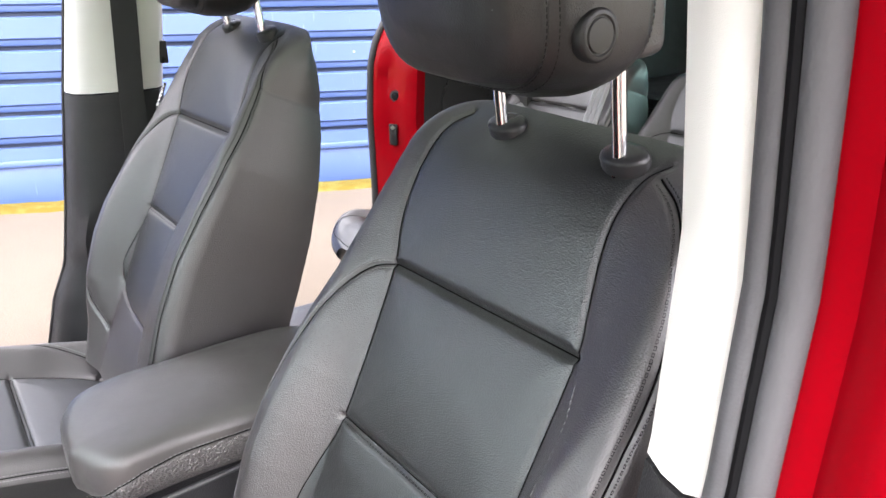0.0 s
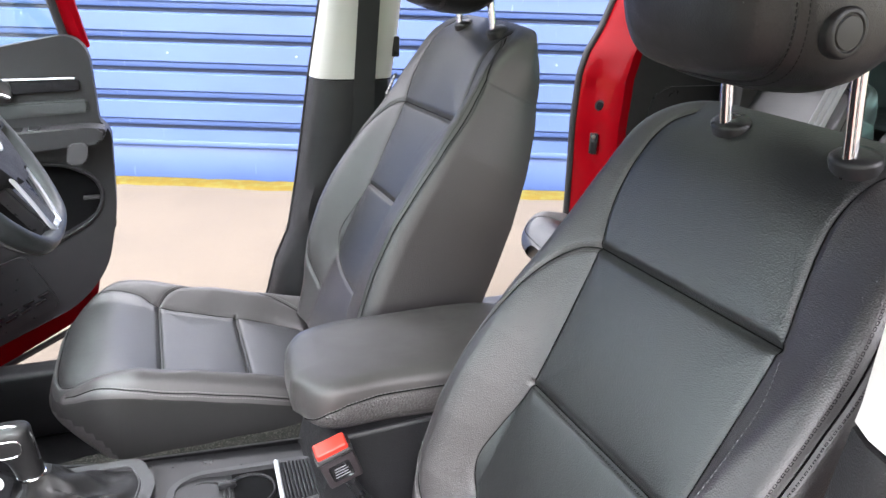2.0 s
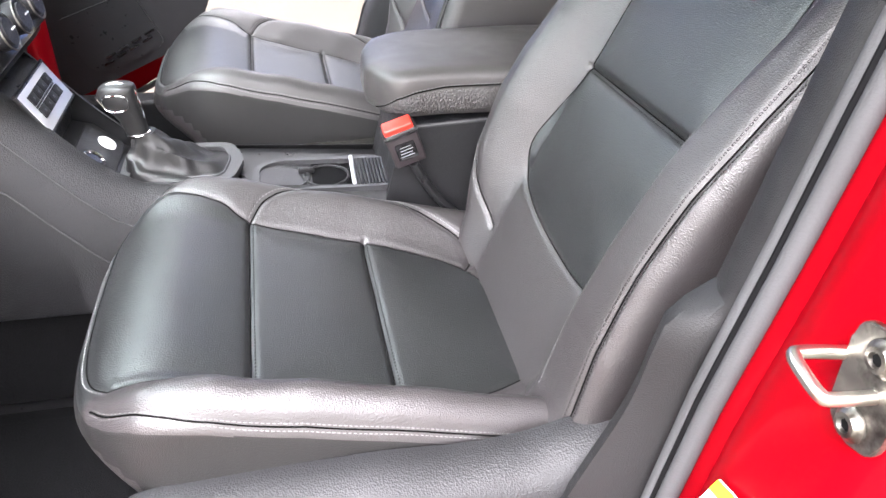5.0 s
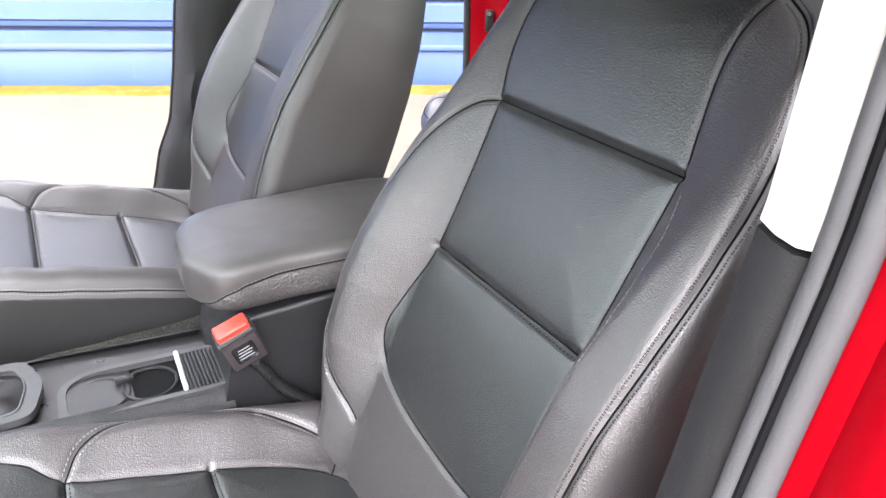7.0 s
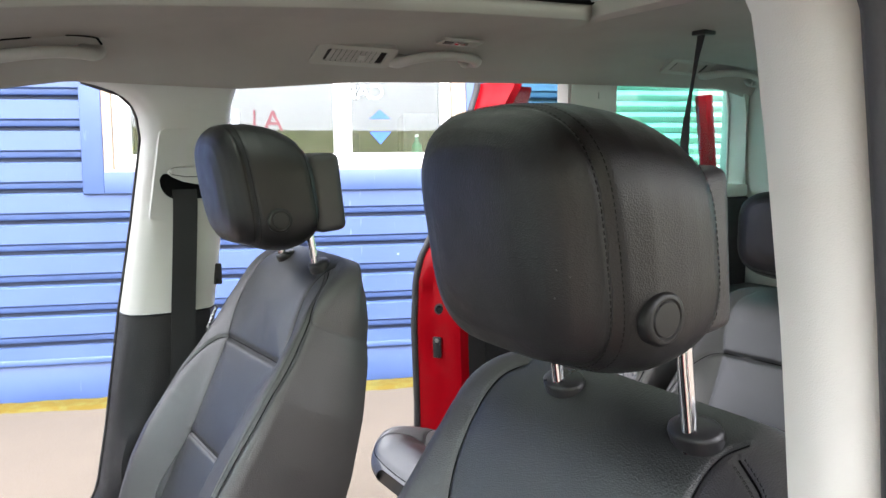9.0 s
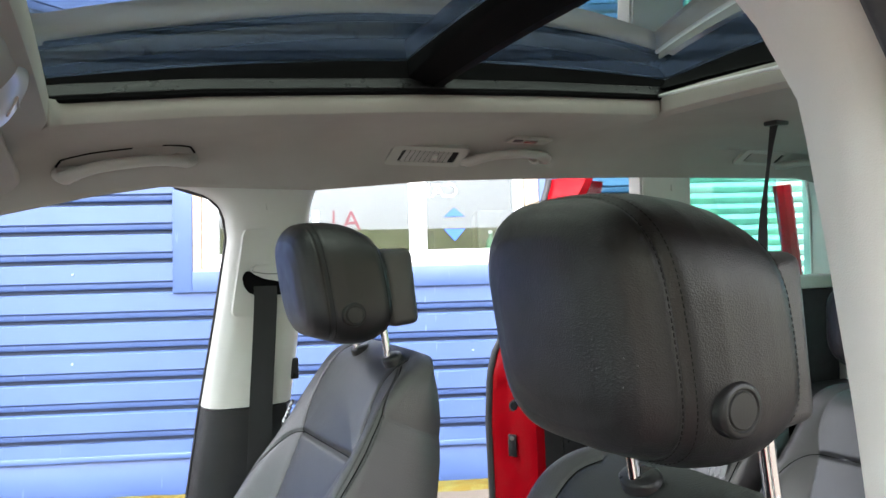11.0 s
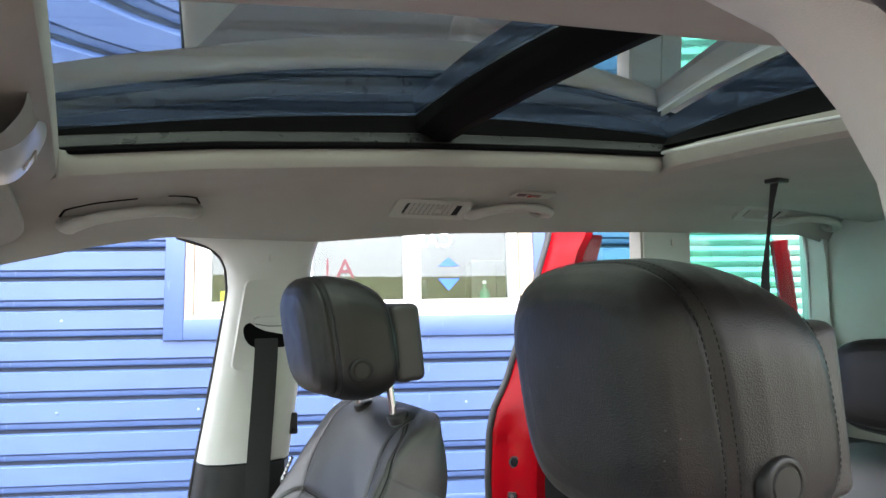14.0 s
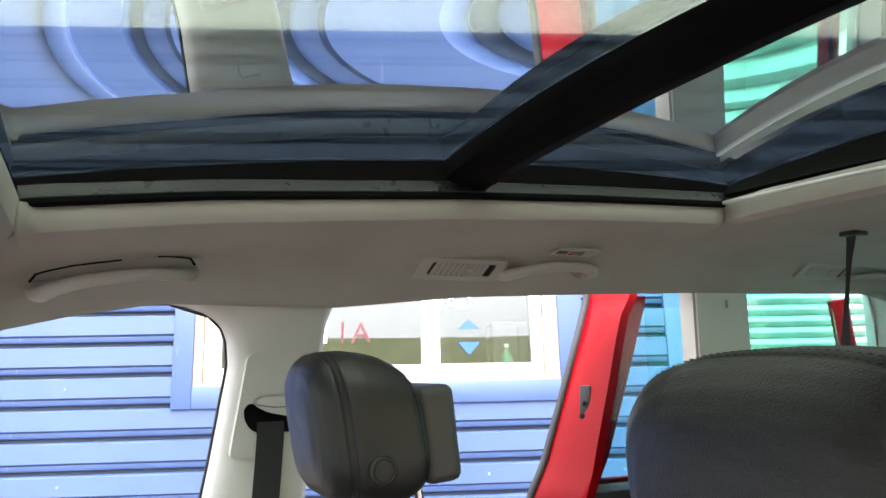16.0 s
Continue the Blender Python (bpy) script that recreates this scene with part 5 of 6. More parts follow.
part("socket_well", turned(disc(0.011, 0.004, 24), pk @ Matrix.Translation((-0.004, -0.026, 0.0062))), GLOSSBLACK, sk)
# cup holders and roller lid
ring_o = rounded([(-0.505, -0.045), (-0.30, -0.055), (-0.30, 0.045), (-0.47, 0.055), (-0.505, 0.03)], 0.02, 4)
ring_i = rounded([(-0.495, -0.037), (-0.307, -0.047), (-0.307, 0.037), (-0.468, 0.046), (-0.495, 0.026)], 0.016, 4)
tray = turned(plate(ring_o, [ring_i], -0.004, 0.004), Matrix(((1, 0, 0, 0), (0, 0, 1, 0), (0, 1, 0, 0.535), (0, 0, 0, 1))))
part("tray_frame", tray, GREY, console, "grey cup holder frame")
# plate just under the rim, blackened to look like a deep shaded well
part("tray_bottom", box(-0.50, -0.31, -0.046, 0.046, 0.5285, 0.5305), MATTEBLACK, console, "shallow black plate standing for the shaded depth of the cup holder")
for cx in (-0.455, -0.395):
    part("cup_ring", turned(tube([(0.034 * math.cos(a), 0.034 * math.sin(a), 0) for a in np.linspace(0, 2 * math.pi, 29)], 0.0022, 8, caps=False), Matrix.Translation((cx, 0.0, 0.5325))), SATIN, console, "black cup holder ring")
part("holder_arm", box(-0.437, -0.412, 0.012, 0.020, 0.5305, 0.541, 0.003), SATIN, console, "black spring arm in the cup holder")
part("gap_carpet", grid([[(float(x), y, 0.500 + 0.03 * (x + 0.7) + 0.002 * math.sin(60 * x + 300 * y)) for y in np.linspace(0.112, 0.190, 8)] for x in np.linspace(-0.70, 0.0, 60)]), SPECKLED, console, "grey-speckled carpet beside the console")
part("lid_edge", tube([(-0.356, -0.045, 0.542), (-0.354, 0.04, 0.542)], 0.0035, 8), SILVER, console, "bright lid edge")
for k in range(9):
    part("lid_slat", box(-0.351 + k * 0.0052, -0.3468 + k * 0.0052, -0.046, 0.038, 0.534, 0.5405, 0.0012), DARK, console)
# gear lever
lever = car_thing("gear_lever", None, "chrome-topped gear lever with creased black leather boot", "gear lever")
so = rounded([(-0.69, -0.04), (-0.53, -0.035), (-0.515, 0.03), (-0.535, 0.088), (-0.665, 0.094), (-0.69, 0.05)], 0.018, 4)
si = rounded([(-0.675, -0.026), (-0.545, -0.022), (-0.535, 0.03), (-0.548, 0.072), (-0.655, 0.078), (-0.675, 0.045)], 0.014, 4)
part("surround", turned(plate(so, [si], -0.004, 0.006), Matrix(((1, 0, 0, 0), (0, 0, 1, 0), (0, 1, 0, 0.55), (0, 0, 0, 1)))), GREY, lever, "grey gear surround")
part("surround_trim", tube([(a, b, 0.557) for a, b in si + si[:1]], 0.0016, 6, caps=False), GREY, lever, "thin grey trim line")
rows = []
for i, t in enumerate(np.linspace(0, 1, 22)):
    cx, cy, cz = -0.607 - 0.040 * t ** 0.8, 0.025 - 0.015 * t, 0.548 + 0.070 * t ** 1.25
    hx, hy = 0.066 * (1 - t) ** 1.2 + 0.015, 0.048 * (1 - t) ** 1.2 + 0.014
    row = []
    for j in range(40):
        a = 2 * math.pi * j / 40
        fold = 1 + 0.10 * math.sin(3 * a + 5 * t) * math.sin(math.pi * t) + 0.07 * math.sin(7 * a - 9 * t) * math.sin(math.pi * t)
        row.append((cx + hx * fold * math.copysign(abs(math.cos(a)) ** 0.7, math.cos(a)), cy + hy * fold * math.copysign(abs(math.sin(a)) ** 0.7, math.sin(a)), cz + 0.006 * math.sin(4 * a + 11 * t) * math.sin(math.pi * t)))
    rows.append(row)
part("boot", grid(rows, closed=True, caps=True), BOOT, lever, "creased black leather boot")
kn = [(0.612, -0.654, 0.0145, 0.0125), (0.630, -0.657, 0.0165, 0.0135), (0.643, -0.6605, 0.018, 0.0145), (0.657, -0.667, 0.0235, 0.0170), (0.672, -0.671, 0.026, 0.0180), (0.682, -0.670, 0.0245, 0.0168), (0.688, -0.668, 0.020, 0.0135), (0.691, -0.667, 0.012, 0.008)]
kn = smoothed([(z, cx, hx) for z, cx, hx, hy in kn], 4), smoothed([(z, hy, 0) for z, cx, hx, hy in kn], 4)
part("knob", grid([[(a.y + a.z * math.copysign(abs(math.cos(w)) ** 0.75, math.cos(w)), 0.008 + b.y * math.copysign(abs(math.sin(w)) ** 0.8, math.sin(w)), a.x) for w in np.linspace(0, 2 * math.pi, 41)[:-1]] for a, b in zip(*kn)], closed=True, caps=True), BOOT, lever, "black leather knob")
part("knob_trim", tube(smoothed([(-0.6415, 0.004, 0.640), (-0.6440, 0.003, 0.668), (-0.6495, 0.003, 0.684), (-0.667, 0.004, 0.6915), (-0.686, 0.004, 0.6865), (-0.6968, 0.004, 0.673), (-0.690, 0.003, 0.657)], 6), 0.0017, 8), CHROME, lever, "thin chrome outline")
part("knob_collar", turned(tube([(0.0152 * math.cos(a), 0.0132 * math.sin(a), 0.1 * 0.015 * math.cos(a)) for a in np.linspace(0, 2 * math.pi, 29)], 0.0020, 8, caps=False), Matrix.Translation((-0.654, 0.008, 0.616))), CHROME, lever, "thin chrome collar")
part("side_badge", tube([(-0.672 + 0.0165 * math.copysign(abs(math.cos(a)) ** 0.7, math.cos(a)), -0.0098 + 0.0012 * abs(math.cos(a)), 0.667 + 0.0115 * math.copysign(abs(math.sin(a)) ** 0.7, math.sin(a))) for a in np.linspace(0, 2 * math.pi, 41)], 0.0007, 6, caps=False), CHROME, lever, "thin chrome oval line")

# rear of the console and the armrest
part("rear_box", prism(rounded([(-0.315, 0.19), (-0.315, 0.50), (-0.285, 0.635), (-0.02, 0.65), (0.03, 0.19)], 0.015, 4), -0.062, 0.112, r=0.006), DARK, console, "dark grained console box")
part("box_edge", tube([(-0.272, -0.060, 0.634), (-0.13, -0.061, 0.643), (0.0, -0.061, 0.648)], 0.0035, 8), GREY, console, "worn grey edge")
arm_o = [(-0.335, -0.01), (-0.30, -0.062), (-0.22, -0.066), (0.01, -0.062), (0.02, 0.11), (-0.20, 0.13), (-0.295, 0.12), (-0.33, 0.07)]
pts = smoothed([(a, b, 0) for a, b in arm_o + arm_o[:1]], 10)[:-1]
cx0, cy0 = -0.15, 0.032
rows = []
for z, s in ((0.652, 0.90), (0.654, 0.955), (0.660, 0.985), (0.672, 1.0), (0.690, 1.0), (0.699, 0.992), (0.706, 0.965), (0.711, 0.90), (0.714, 0.75), (0.716, 0.45), (0.7165, 0.1)):
    rows.append([(cx0 + (p.x - cx0) * s, cy0 + (p.y - cy0) * s, z + 0.05 * (p.x + 0.15) * 0.35 + (0.006 if z > 0.69 else 0)) for p in pts])
arm = part("armrest", grid(rows, closed=True, caps=True), LEATHER_ARM, console, "padded grey-black leather armrest")
ARM_ROWS = [(0.652, 0.90), (0.654, 0.955), (0.660, 0.985), (0.672, 1.0), (0.690, 1.0), (0.699, 0.992)]
ARM_TOP = [(-0.325, 0.658), (-0.312, 0.668), (-0.295, 0.681), (-0.27, 0.690), (-0.23, 0.6955), (-0.10, 0.698), (0.02, 0.698)]


def arm_side(p, z, proud):
    k = lerp_table(ARM_ROWS, z)
    return Vector((cx0 + (p.x - cx0) * k, cy0 + (p.y - cy0) * k - proud, z + 0.05 * (p.x + 0.15) * 0.35))


contour = sorted([p for p in pts if p.y < 0.0 and -0.325 < p.x < 0.02], key=lambda p: p.x)
contour = [a.lerp(b, f) for a, b in zip(contour, contour[1:]) for f in (0.0, 0.25, 0.5, 0.75)]
part("side_panel", grid([[tuple(arm_side(p, z, 0.0009 if 0 < k < 8 else -0.001)) for k, z in enumerate(np.linspace(0.6545, lerp_table(ARM_TOP, p.x), 9))] for p in contour]), PEBBLED, arm, "pebbled leather side panel")
near_edge = [tuple(arm_side(p, lerp_table(ARM_TOP, p.x) + 0.0022, 0.0004)) for p in contour]
part("seam", tube([arm_side(p, lerp_table(ARM_TOP, p.x), 0.0002) for p in contour], 0.0011, 6), SEAM, arm, "dark seam")
bm = bmesh.new()
pl = [Vector(p) for p in near_edge]
run, nxt = 0.0, 0.0
for a, b in zip(pl, pl[1:]):
    L = (b - a).length
    if L < 1e-6 or L > 0.08:
        continue
    d = (b - a) / L
    while nxt < run + L:
        q = a + d * (nxt - run)
        v = [bm.verts.new(q + w) for w in (d * -0.0017 + Vector((0, -0.0008, -0.0006)), d * 0.0017 + Vector((0, -0.0008, -0.0006)), d * 0.0017 + Vector((0, -0.0005, 0.0006)), d * -0.0017 + Vector((0, -0.0005, 0.0006)))]
        bm.faces.new(v)
        nxt += 0.0055
    run += L
tagged(part("stitching", bm, THREAD, arm), kind="stuff")

# seat-belt buckle
buckle = car_thing("belt_buckle", None, "black seat-belt buckle with orange-red release button", "seat belt buckle", "seat belts")
bk = Matrix.Translation((-0.292, -0.100, 0.632)) @ pose(0, 0, 0, 0, -20, 0) @ pose(0, 0, 0, 12, 0, 0)
part("buckle_body", turned(box(-0.023, 0.023, -0.013, 0.013, -0.034, 0.026, 0.004, 3), bk), BUCKLEBODY, buckle, "warm grey-black buckle shell")
part("release_button", turned(box(-0.021, 0.021, -0.011, 0.011, 0.020, 0.034, 0.003, 3), bk), BUCKLERED, buckle, "orange-red release button")
part("button_frame", turned(box(-0.0245, 0.0245, -0.0145, 0.0145, 0.018, 0.0225, 0.002), bk), SATIN, buckle)
lab = part("label_plate", turned(box(-0.014, 0.014, -0.0138, -0.0125, -0.020, 0.008, 0.003), bk), GLOSSBLACK, buckle, "small black label with pale print bars")
for k in range(4):
    part("print_bar", turned(box(-0.0105 + 0.001 * k, 0.0095 - 0.0015 * (k % 2), -0.0143, -0.0137, -0.0155 + k * 0.0052, -0.0142 + k * 0.0052), bk), WEBBING, lab)
part("stalk", tube(smoothed([(-0.278, -0.098, 0.60), (-0.262, -0.094, 0.57), (-0.24, -0.09, 0.535), (-0.20, -0.085, 0.49)], 5), 0.014, 10, 0.5), SATIN, buckle)
for k in range(4):
    part("stalk_rib", turned(box(-0.012, 0.012, -0.006, 0.006, -0.0015, 0.0015, 0.001), Matrix.Translation((-0.246 + 0.007 * k, -0.094, 0.545 - 0.009 * k)) @ pose(0, 0, 0, 0, 50, 0)), SATIN, buckle)

# ---------------------------------------------------------------- steering wheel
wheel = car_thing("steering_wheel", None, "black leather steering wheel with silver spoke trims", "steering wheel")
WM = Matrix.Translation((-0.733, 0.392, 0.942)) @ pose(0, 0, 0, 0, -32, 0)     # x to the driver, z up the wheel
ring = [(0, 0.178 * math.sin(a), 0.178 * math.cos(a)) for a in np.linspace(0, 2 * math.pi, 73)]
rows = [[(r * math.cos(b), (0.178 + 0.82 * r * math.sin(b)) * math.sin(a), (0.178 + 0.82 * r * math.sin(b)) * math.cos(a) + (0.012 if abs(a - math.pi) < 0.5 else 0) * math.cos((a - math.pi) * math.pi)) for b in np.linspace(0, 2 * math.pi, 17)[:-1]] for a in np.linspace(0, 2 * math.pi, 73) for r in (0.0165,)]
part("rim", turned(grid(rows, closed=True), WM), LEATHER, wheel, "black leather rim")
hub = rounded([(-0.075, 0.045), (0.075, 0.045), (0.085, 0.01), (0.055, -0.055), (0.035, -0.075), (-0.035, -0.075), (-0.055, -0.055), (-0.085, 0.01)], 0.025, 4)
part("hub_pad", turned(prism(hub, -0.02, 0.028, "x", r=0.010), WM), DARK, wheel, "dark airbag pad")
part("emblem", turned(disc(0.017, 0.004, 28, 0.001), WM @ Matrix.Translation((0.030, 0, -0.005)) @ pose(0, 0, 0, 0, 90, 0)), SILVER, wheel, "plain silver emblem")
for s in (-1, 1):
    part("side_spoke", turned(box(-0.012, 0.012, 0.0, 0.10, -0.018, 0.016, 0.006), WM @ Matrix.Translation((0.004, 0.07 * s, 0.012)) @ pose(0, 0, 0, 0, 0, 0 if s > 0 else 180)), DARK, wheel)
    sb = part("switch_block", turned(box(0.010, 0.018, -0.018, 0.018, -0.014, 0.014, 0.004), WM @ Matrix.Translation((0.004, 0.105 * s, 0.012))), GLOSSBLACK, wheel)
    part("spoke_trim", turned(tube(smoothed([(0.024, 0.05 * s, -0.050), (0.020, 0.042 * s, -0.10), (0.013, 0.030 * s, -0.150), (0.012, 0.010 * s, -0.166)], 5), 0.0035, 8), WM), SILVER, wheel, "silver spoke trim")
part("lower_spoke", turned(prism(rounded([(-0.05, -0.06), (0.05, -0.06), (0.028, -0.165), (-0.028, -0.165)], 0.012, 3), -0.014, 0.012, "x", r=0.005), WM), SATIN, wheel)
part("badge_plate", turned(box(0.012, 0.016, -0.014, 0.014, -0.160, -0.150, 0.002), WM), SILVER, wheel)
part("column_shroud", turned(box(-0.36, -0.03, -0.06, 0.06, -0.085, 0.03, 0.03, 4), WM), DARK, wheel, "dark column shroud")

# ---------------------------------------------------------------- doors
outline = rounded([(-1.42, 0.22), (-0.98, 0.30), (-0.70, 0.43), (-0.625, 0.52), (-0.592, 0.66), (-0.582, 0.85), (-0.603, 0.875), (-0.606, 1.03), (-0.64, 1.063), (-0.85, 1.02), (-1.42, 0.93)], [0.02, 0.05, 0.05, 0.05, 0.05, 0.015, 0.01, 0.03, 0.03, 0.05, 0.03], 5)
pocket = rounded([(-0.95, 0.77), (-0.70, 0.785), (-0.63, 0.75), (-0.612, 0.70), (-0.64, 0.645), (-0.765, 0.575), (-0.80, 0.575), (-0.95, 0.66)], [0.03, 0.05, 0.04, 0.03, 0.04, 0.02, 0.02, 0.03], 5)
ddoor = part("driver_door", plate(outline, [pocket], 0.935, 0.975), DARK, body, "open driver door with dark grained inner trim and pocket")
# matte black back stands in for the darkness of a deeper pocket
part("pocket_shade_back", prism(rounded([(-0.97, 0.81), (-0.60, 0.81), (-0.60, 0.60), (-0.72, 0.545), (-0.97, 0.53)], 0.02, 3), 0.976, 0.986), MATTEBLACK, ddoor)
part("pocket_lip", tube([(a, 0.934, b) for a, b in pocket + pocket[:1]], 0.005, 8, up=(0, 1, 0), caps=False), DARK, ddoor)
part("pocket_tab", box(-0.66, -0.625, 0.936, 0.95, 0.692, 0.699, 0.002), GREY, ddoor)
part("armrest_ledge", prism(rounded([(-1.1, 0.79), (-0.60, 0.835), (-0.585, 0.865), (-0.62, 0.872), (-1.1, 0.845)], 0.012, 3), 0.875, 0.94, r=0.006), DARK, ddoor, "dark armrest ledge")
part("pull_cup", prism(rounded([(-0.675, 0.79), (-0.632, 0.795), (-0.628, 0.84), (-0.668, 0.838)], 0.012, 4), 0.870, 0.878, r=0.003), GREY, ddoor)
for k in range(3):
    part("window_switch", turned(box(-0.012, 0.012, -0.018, 0.018, 0, 0.007, 0.003), Matrix.Translation((-0.80 + 0.034 * k, 0.908, 0.858 + 0.002 * k))), GLOSSBLACK, ddoor)
part("upper_panel", prism(rounded([(-1.1, 0.865), (-0.622, 0.895), (-0.620, 0.925), (-1.1, 0.905)], 0.01, 3), 0.926, 0.94, r=0.004), LEATHER, ddoor, "padded black insert")
part("decor_strip", prism(rounded([(-1.1, 0.925), (-0.632, 0.943), (-0.63, 0.968), (-1.1, 0.962)], 0.008, 3), 0.924, 0.94, r=0.003), GLOSSBLACK, ddoor, "dark ribbed decor strip")
part("strip_edge", tube([(-1.1, 0.924, 0.964), (-0.64, 0.924, 0.971)], 0.002, 6), SILVER, ddoor)
part("handle_cup", prism(rounded([(-0.86, 0.915), (-0.765, 0.922), (-0.765, 0.972), (-0.86, 0.968)], 0.016, 4), 0.920, 0.93, r=0.003), SATIN, ddoor)
part("door_handle", tube(smoothed([(-0.85, 0.915, 0.955), (-0.82, 0.905, 0.950), (-0.785, 0.905, 0.942), (-0.77, 0.912, 0.935)], 5), 0.009, 10, 0.6), CHROME, ddoor, "chrome inner handle")
part("speaker_grille", prism(rounded([(-0.99, 0.50), (-0.80, 0.572), (-0.74, 0.44), (-0.87, 0.375), (-0.93, 0.37)], 0.02, 4), 0.929, 0.937, r=0.002), SATIN, ddoor, "dark speaker panel")
for k in range(2):
    for j in range(4):
        part("grille_slot", turned(box(-0.014, 0.014, -0.002, 0.002, -0.003, 0.003, 0.0012), Matrix.Translation((-0.885 + 0.034 * j + 0.008 * k, 0.928, 0.395 + 0.019 * j + 0.018 * k)) @ pose(0, 0, 0, 0, -28, 0)), GLOSSBLACK, ddoor)
part("door_skin", prism(rounded([(-1.43, 0.14), (-0.98, 0.22), (-0.675, 0.39), (-0.645, 0.52), (-0.62, 0.66), (-0.61, 0.86), (-0.635, 1.04), (-1.43, 0.92)], 0.03), 0.99, 1.05, r=0.004), RED, ddoor, "glossy red door skin")
part("edge_seal", tube([(-1.40, 0.975, 0.16), (-0.96, 0.972, 0.235), (-0.66, 0.972, 0.385), (-0.63, 0.972, 0.44)], 0.008, 8), RUBBER, ddoor)
part("window_frame", tube([(-0.625, 1.0, 1.03), (-0.645, 0.97, 1.15), (-0.69, 0.90, 1.38)], 0.022, 8, 0.7), RED, ddoor, "red window frame")
part("frame_seal", tube([(-0.652, 0.985, 1.04), (-0.672, 0.955, 1.15), (-0.717, 0.885, 1.38)], 0.009, 8), RUBBER, ddoor)
p = part("door_glass", prism([(-1.35, 0.93), (-0.655, 1.03), (-0.70, 1.38), (-1.15, 1.25)], 0.985, 0.989), LIGHTGLASS, ddoor, "clear side window")
p.visible_shadow = False

EDGE = [(0.30, 0.645), (0.586, 0.648), (0.82, 0.641), (0.95, 0.648), (1.01, 0.665), (1.08, 0.705), (1.3, 0.79), (1.49, 0.86)]
INNER = [(0.30, 0.068), (0.90, 0.068), (1.0, 0.066), (1.1, 0.047), (1.25, 0.034), (1.38, 0.022), (1.44, 0.020), (1.49, 0.034)]
rows = []
for z in np.linspace(0.30, 1.50, 60):
    x, w = lerp_table(EDGE, z), lerp_table(INNER, z)
    dent = 0.018 * math.exp(-((z - 0.93) / 0.06) ** 2) + 0.012 * math.exp(-((z - 0.78) / 0.07) ** 2)
    rows.append([tuple(map(float, q)) for q in ((x + 0.2, 0.985, z), (x + 0.012, 0.985, z), (x, 0.975, z), (x + 0.006, 0.955, z), (x + 0.2 * w + dent, 0.94, z), (x + 0.45 * w + dent * 0.6, 0.91, z), (x + 0.72 * w, 0.885, z), (x + 0.82 * w, 0.868, z), (x + w, 0.85, z), (x + w + 0.03, 0.856, z))])
sdoor = part("sliding_door", grid(rows), RED, body, "red sliding rear door slid open, with tinted window")
part("edge_seal", tube([(lerp_table(EDGE, z) - 0.003, 0.978, float(z)) for z in np.linspace(0.30, 1.50, 50)], 0.010, 10, up=(1, 0, 0)), RUBBER, sdoor, "black rubber edge seal")
part("door_trim", prism(rounded([(0.712, 0.25), (1.7, 0.25), (1.7, 1.02), (0.748, 1.02), (0.718, 0.95)], 0.02, 3), 0.858, 0.96, r=0.006), DARK, sdoor, "dark inner door trim")
part("trim_recess", prism(rounded([(0.80, 0.62), (1.1, 0.62), (1.1, 0.93), (0.84, 0.93), (0.80, 0.88)], 0.03, 4), 0.851, 0.86, r=0.004), SATIN, sdoor)
part("door_outer", box(0.80, 1.72, 0.962, 0.985, 0.25, 1.03), RED, sdoor)
p = part("door_glass", prism([(0.75, 1.02), (1.8, 1.02), (1.75, 1.535), (0.912, 1.535)], 0.93, 0.934), GREENGLASS, sdoor, "green-tinted door glass")
p.visible_shadow = False
part("top_frame", tube([(0.90, 0.935, 1.535), (1.2, 0.935, 1.55), (1.7, 0.935, 1.55)], 0.018, 8), RED, sdoor)
part("rear_frame", tube([(1.86, 0.935, 1.02), (1.78, 0.93, 1.5)], 0.03, 8), RED, sdoor, "dark red rear frame")
rot = Vector((-0.80, -0.6, 0)).to_track_quat("Z", "Y").to_matrix().to_4x4()
part("edge_hole", turned(disc(0.0165, 0.006, 28, 0.001), Matrix.Translation((0.682, 0.910, 0.872)) @ rot), RUBBER, sdoor, "round rubber-lined hole")
part("hole_well", turned(disc(0.0115, 0.0075, 24), Matrix.Translation((0.682, 0.910, 0.872)) @ rot), GLOSSBLACK, sdoor)
part("latch_plate", turned(box(-0.012, 0.012, -0.03, 0.03, -0.002, 0.006, 0.003), Matrix.Translation((0.674, 0.912, 0.765)) @ rot), SATIN, sdoor, "black latch")
part("latch_pin", turned(disc(0.008, 0.014, 16, 0.002), Matrix.Translation((0.674, 0.912, 0.785)) @ rot), STEEL, sdoor)
rot2 = Vector((-0.80, -0.6, 0.15)).to_track_quat("Z", "Y").to_matrix().to_4x4()
up_ = part("upper_latch", turned(box(-0.014, 0.014, -0.045, 0.045, -0.004, 0.006, 0.004), Matrix.Translation((0.781, 0.905, 1.222)) @ rot2), TRIMDARK, sdoor, "black guide block with three bolts")
for k in (-1, 0, 1):
    part("bolt", turned(disc(0.0095, 0.012, 16, 0.003), Matrix.Translation((0.781 + 0.008 * k, 0.905, 1.222 + 0.03 * k)) @ rot2), GLOSSBLACK, up_)

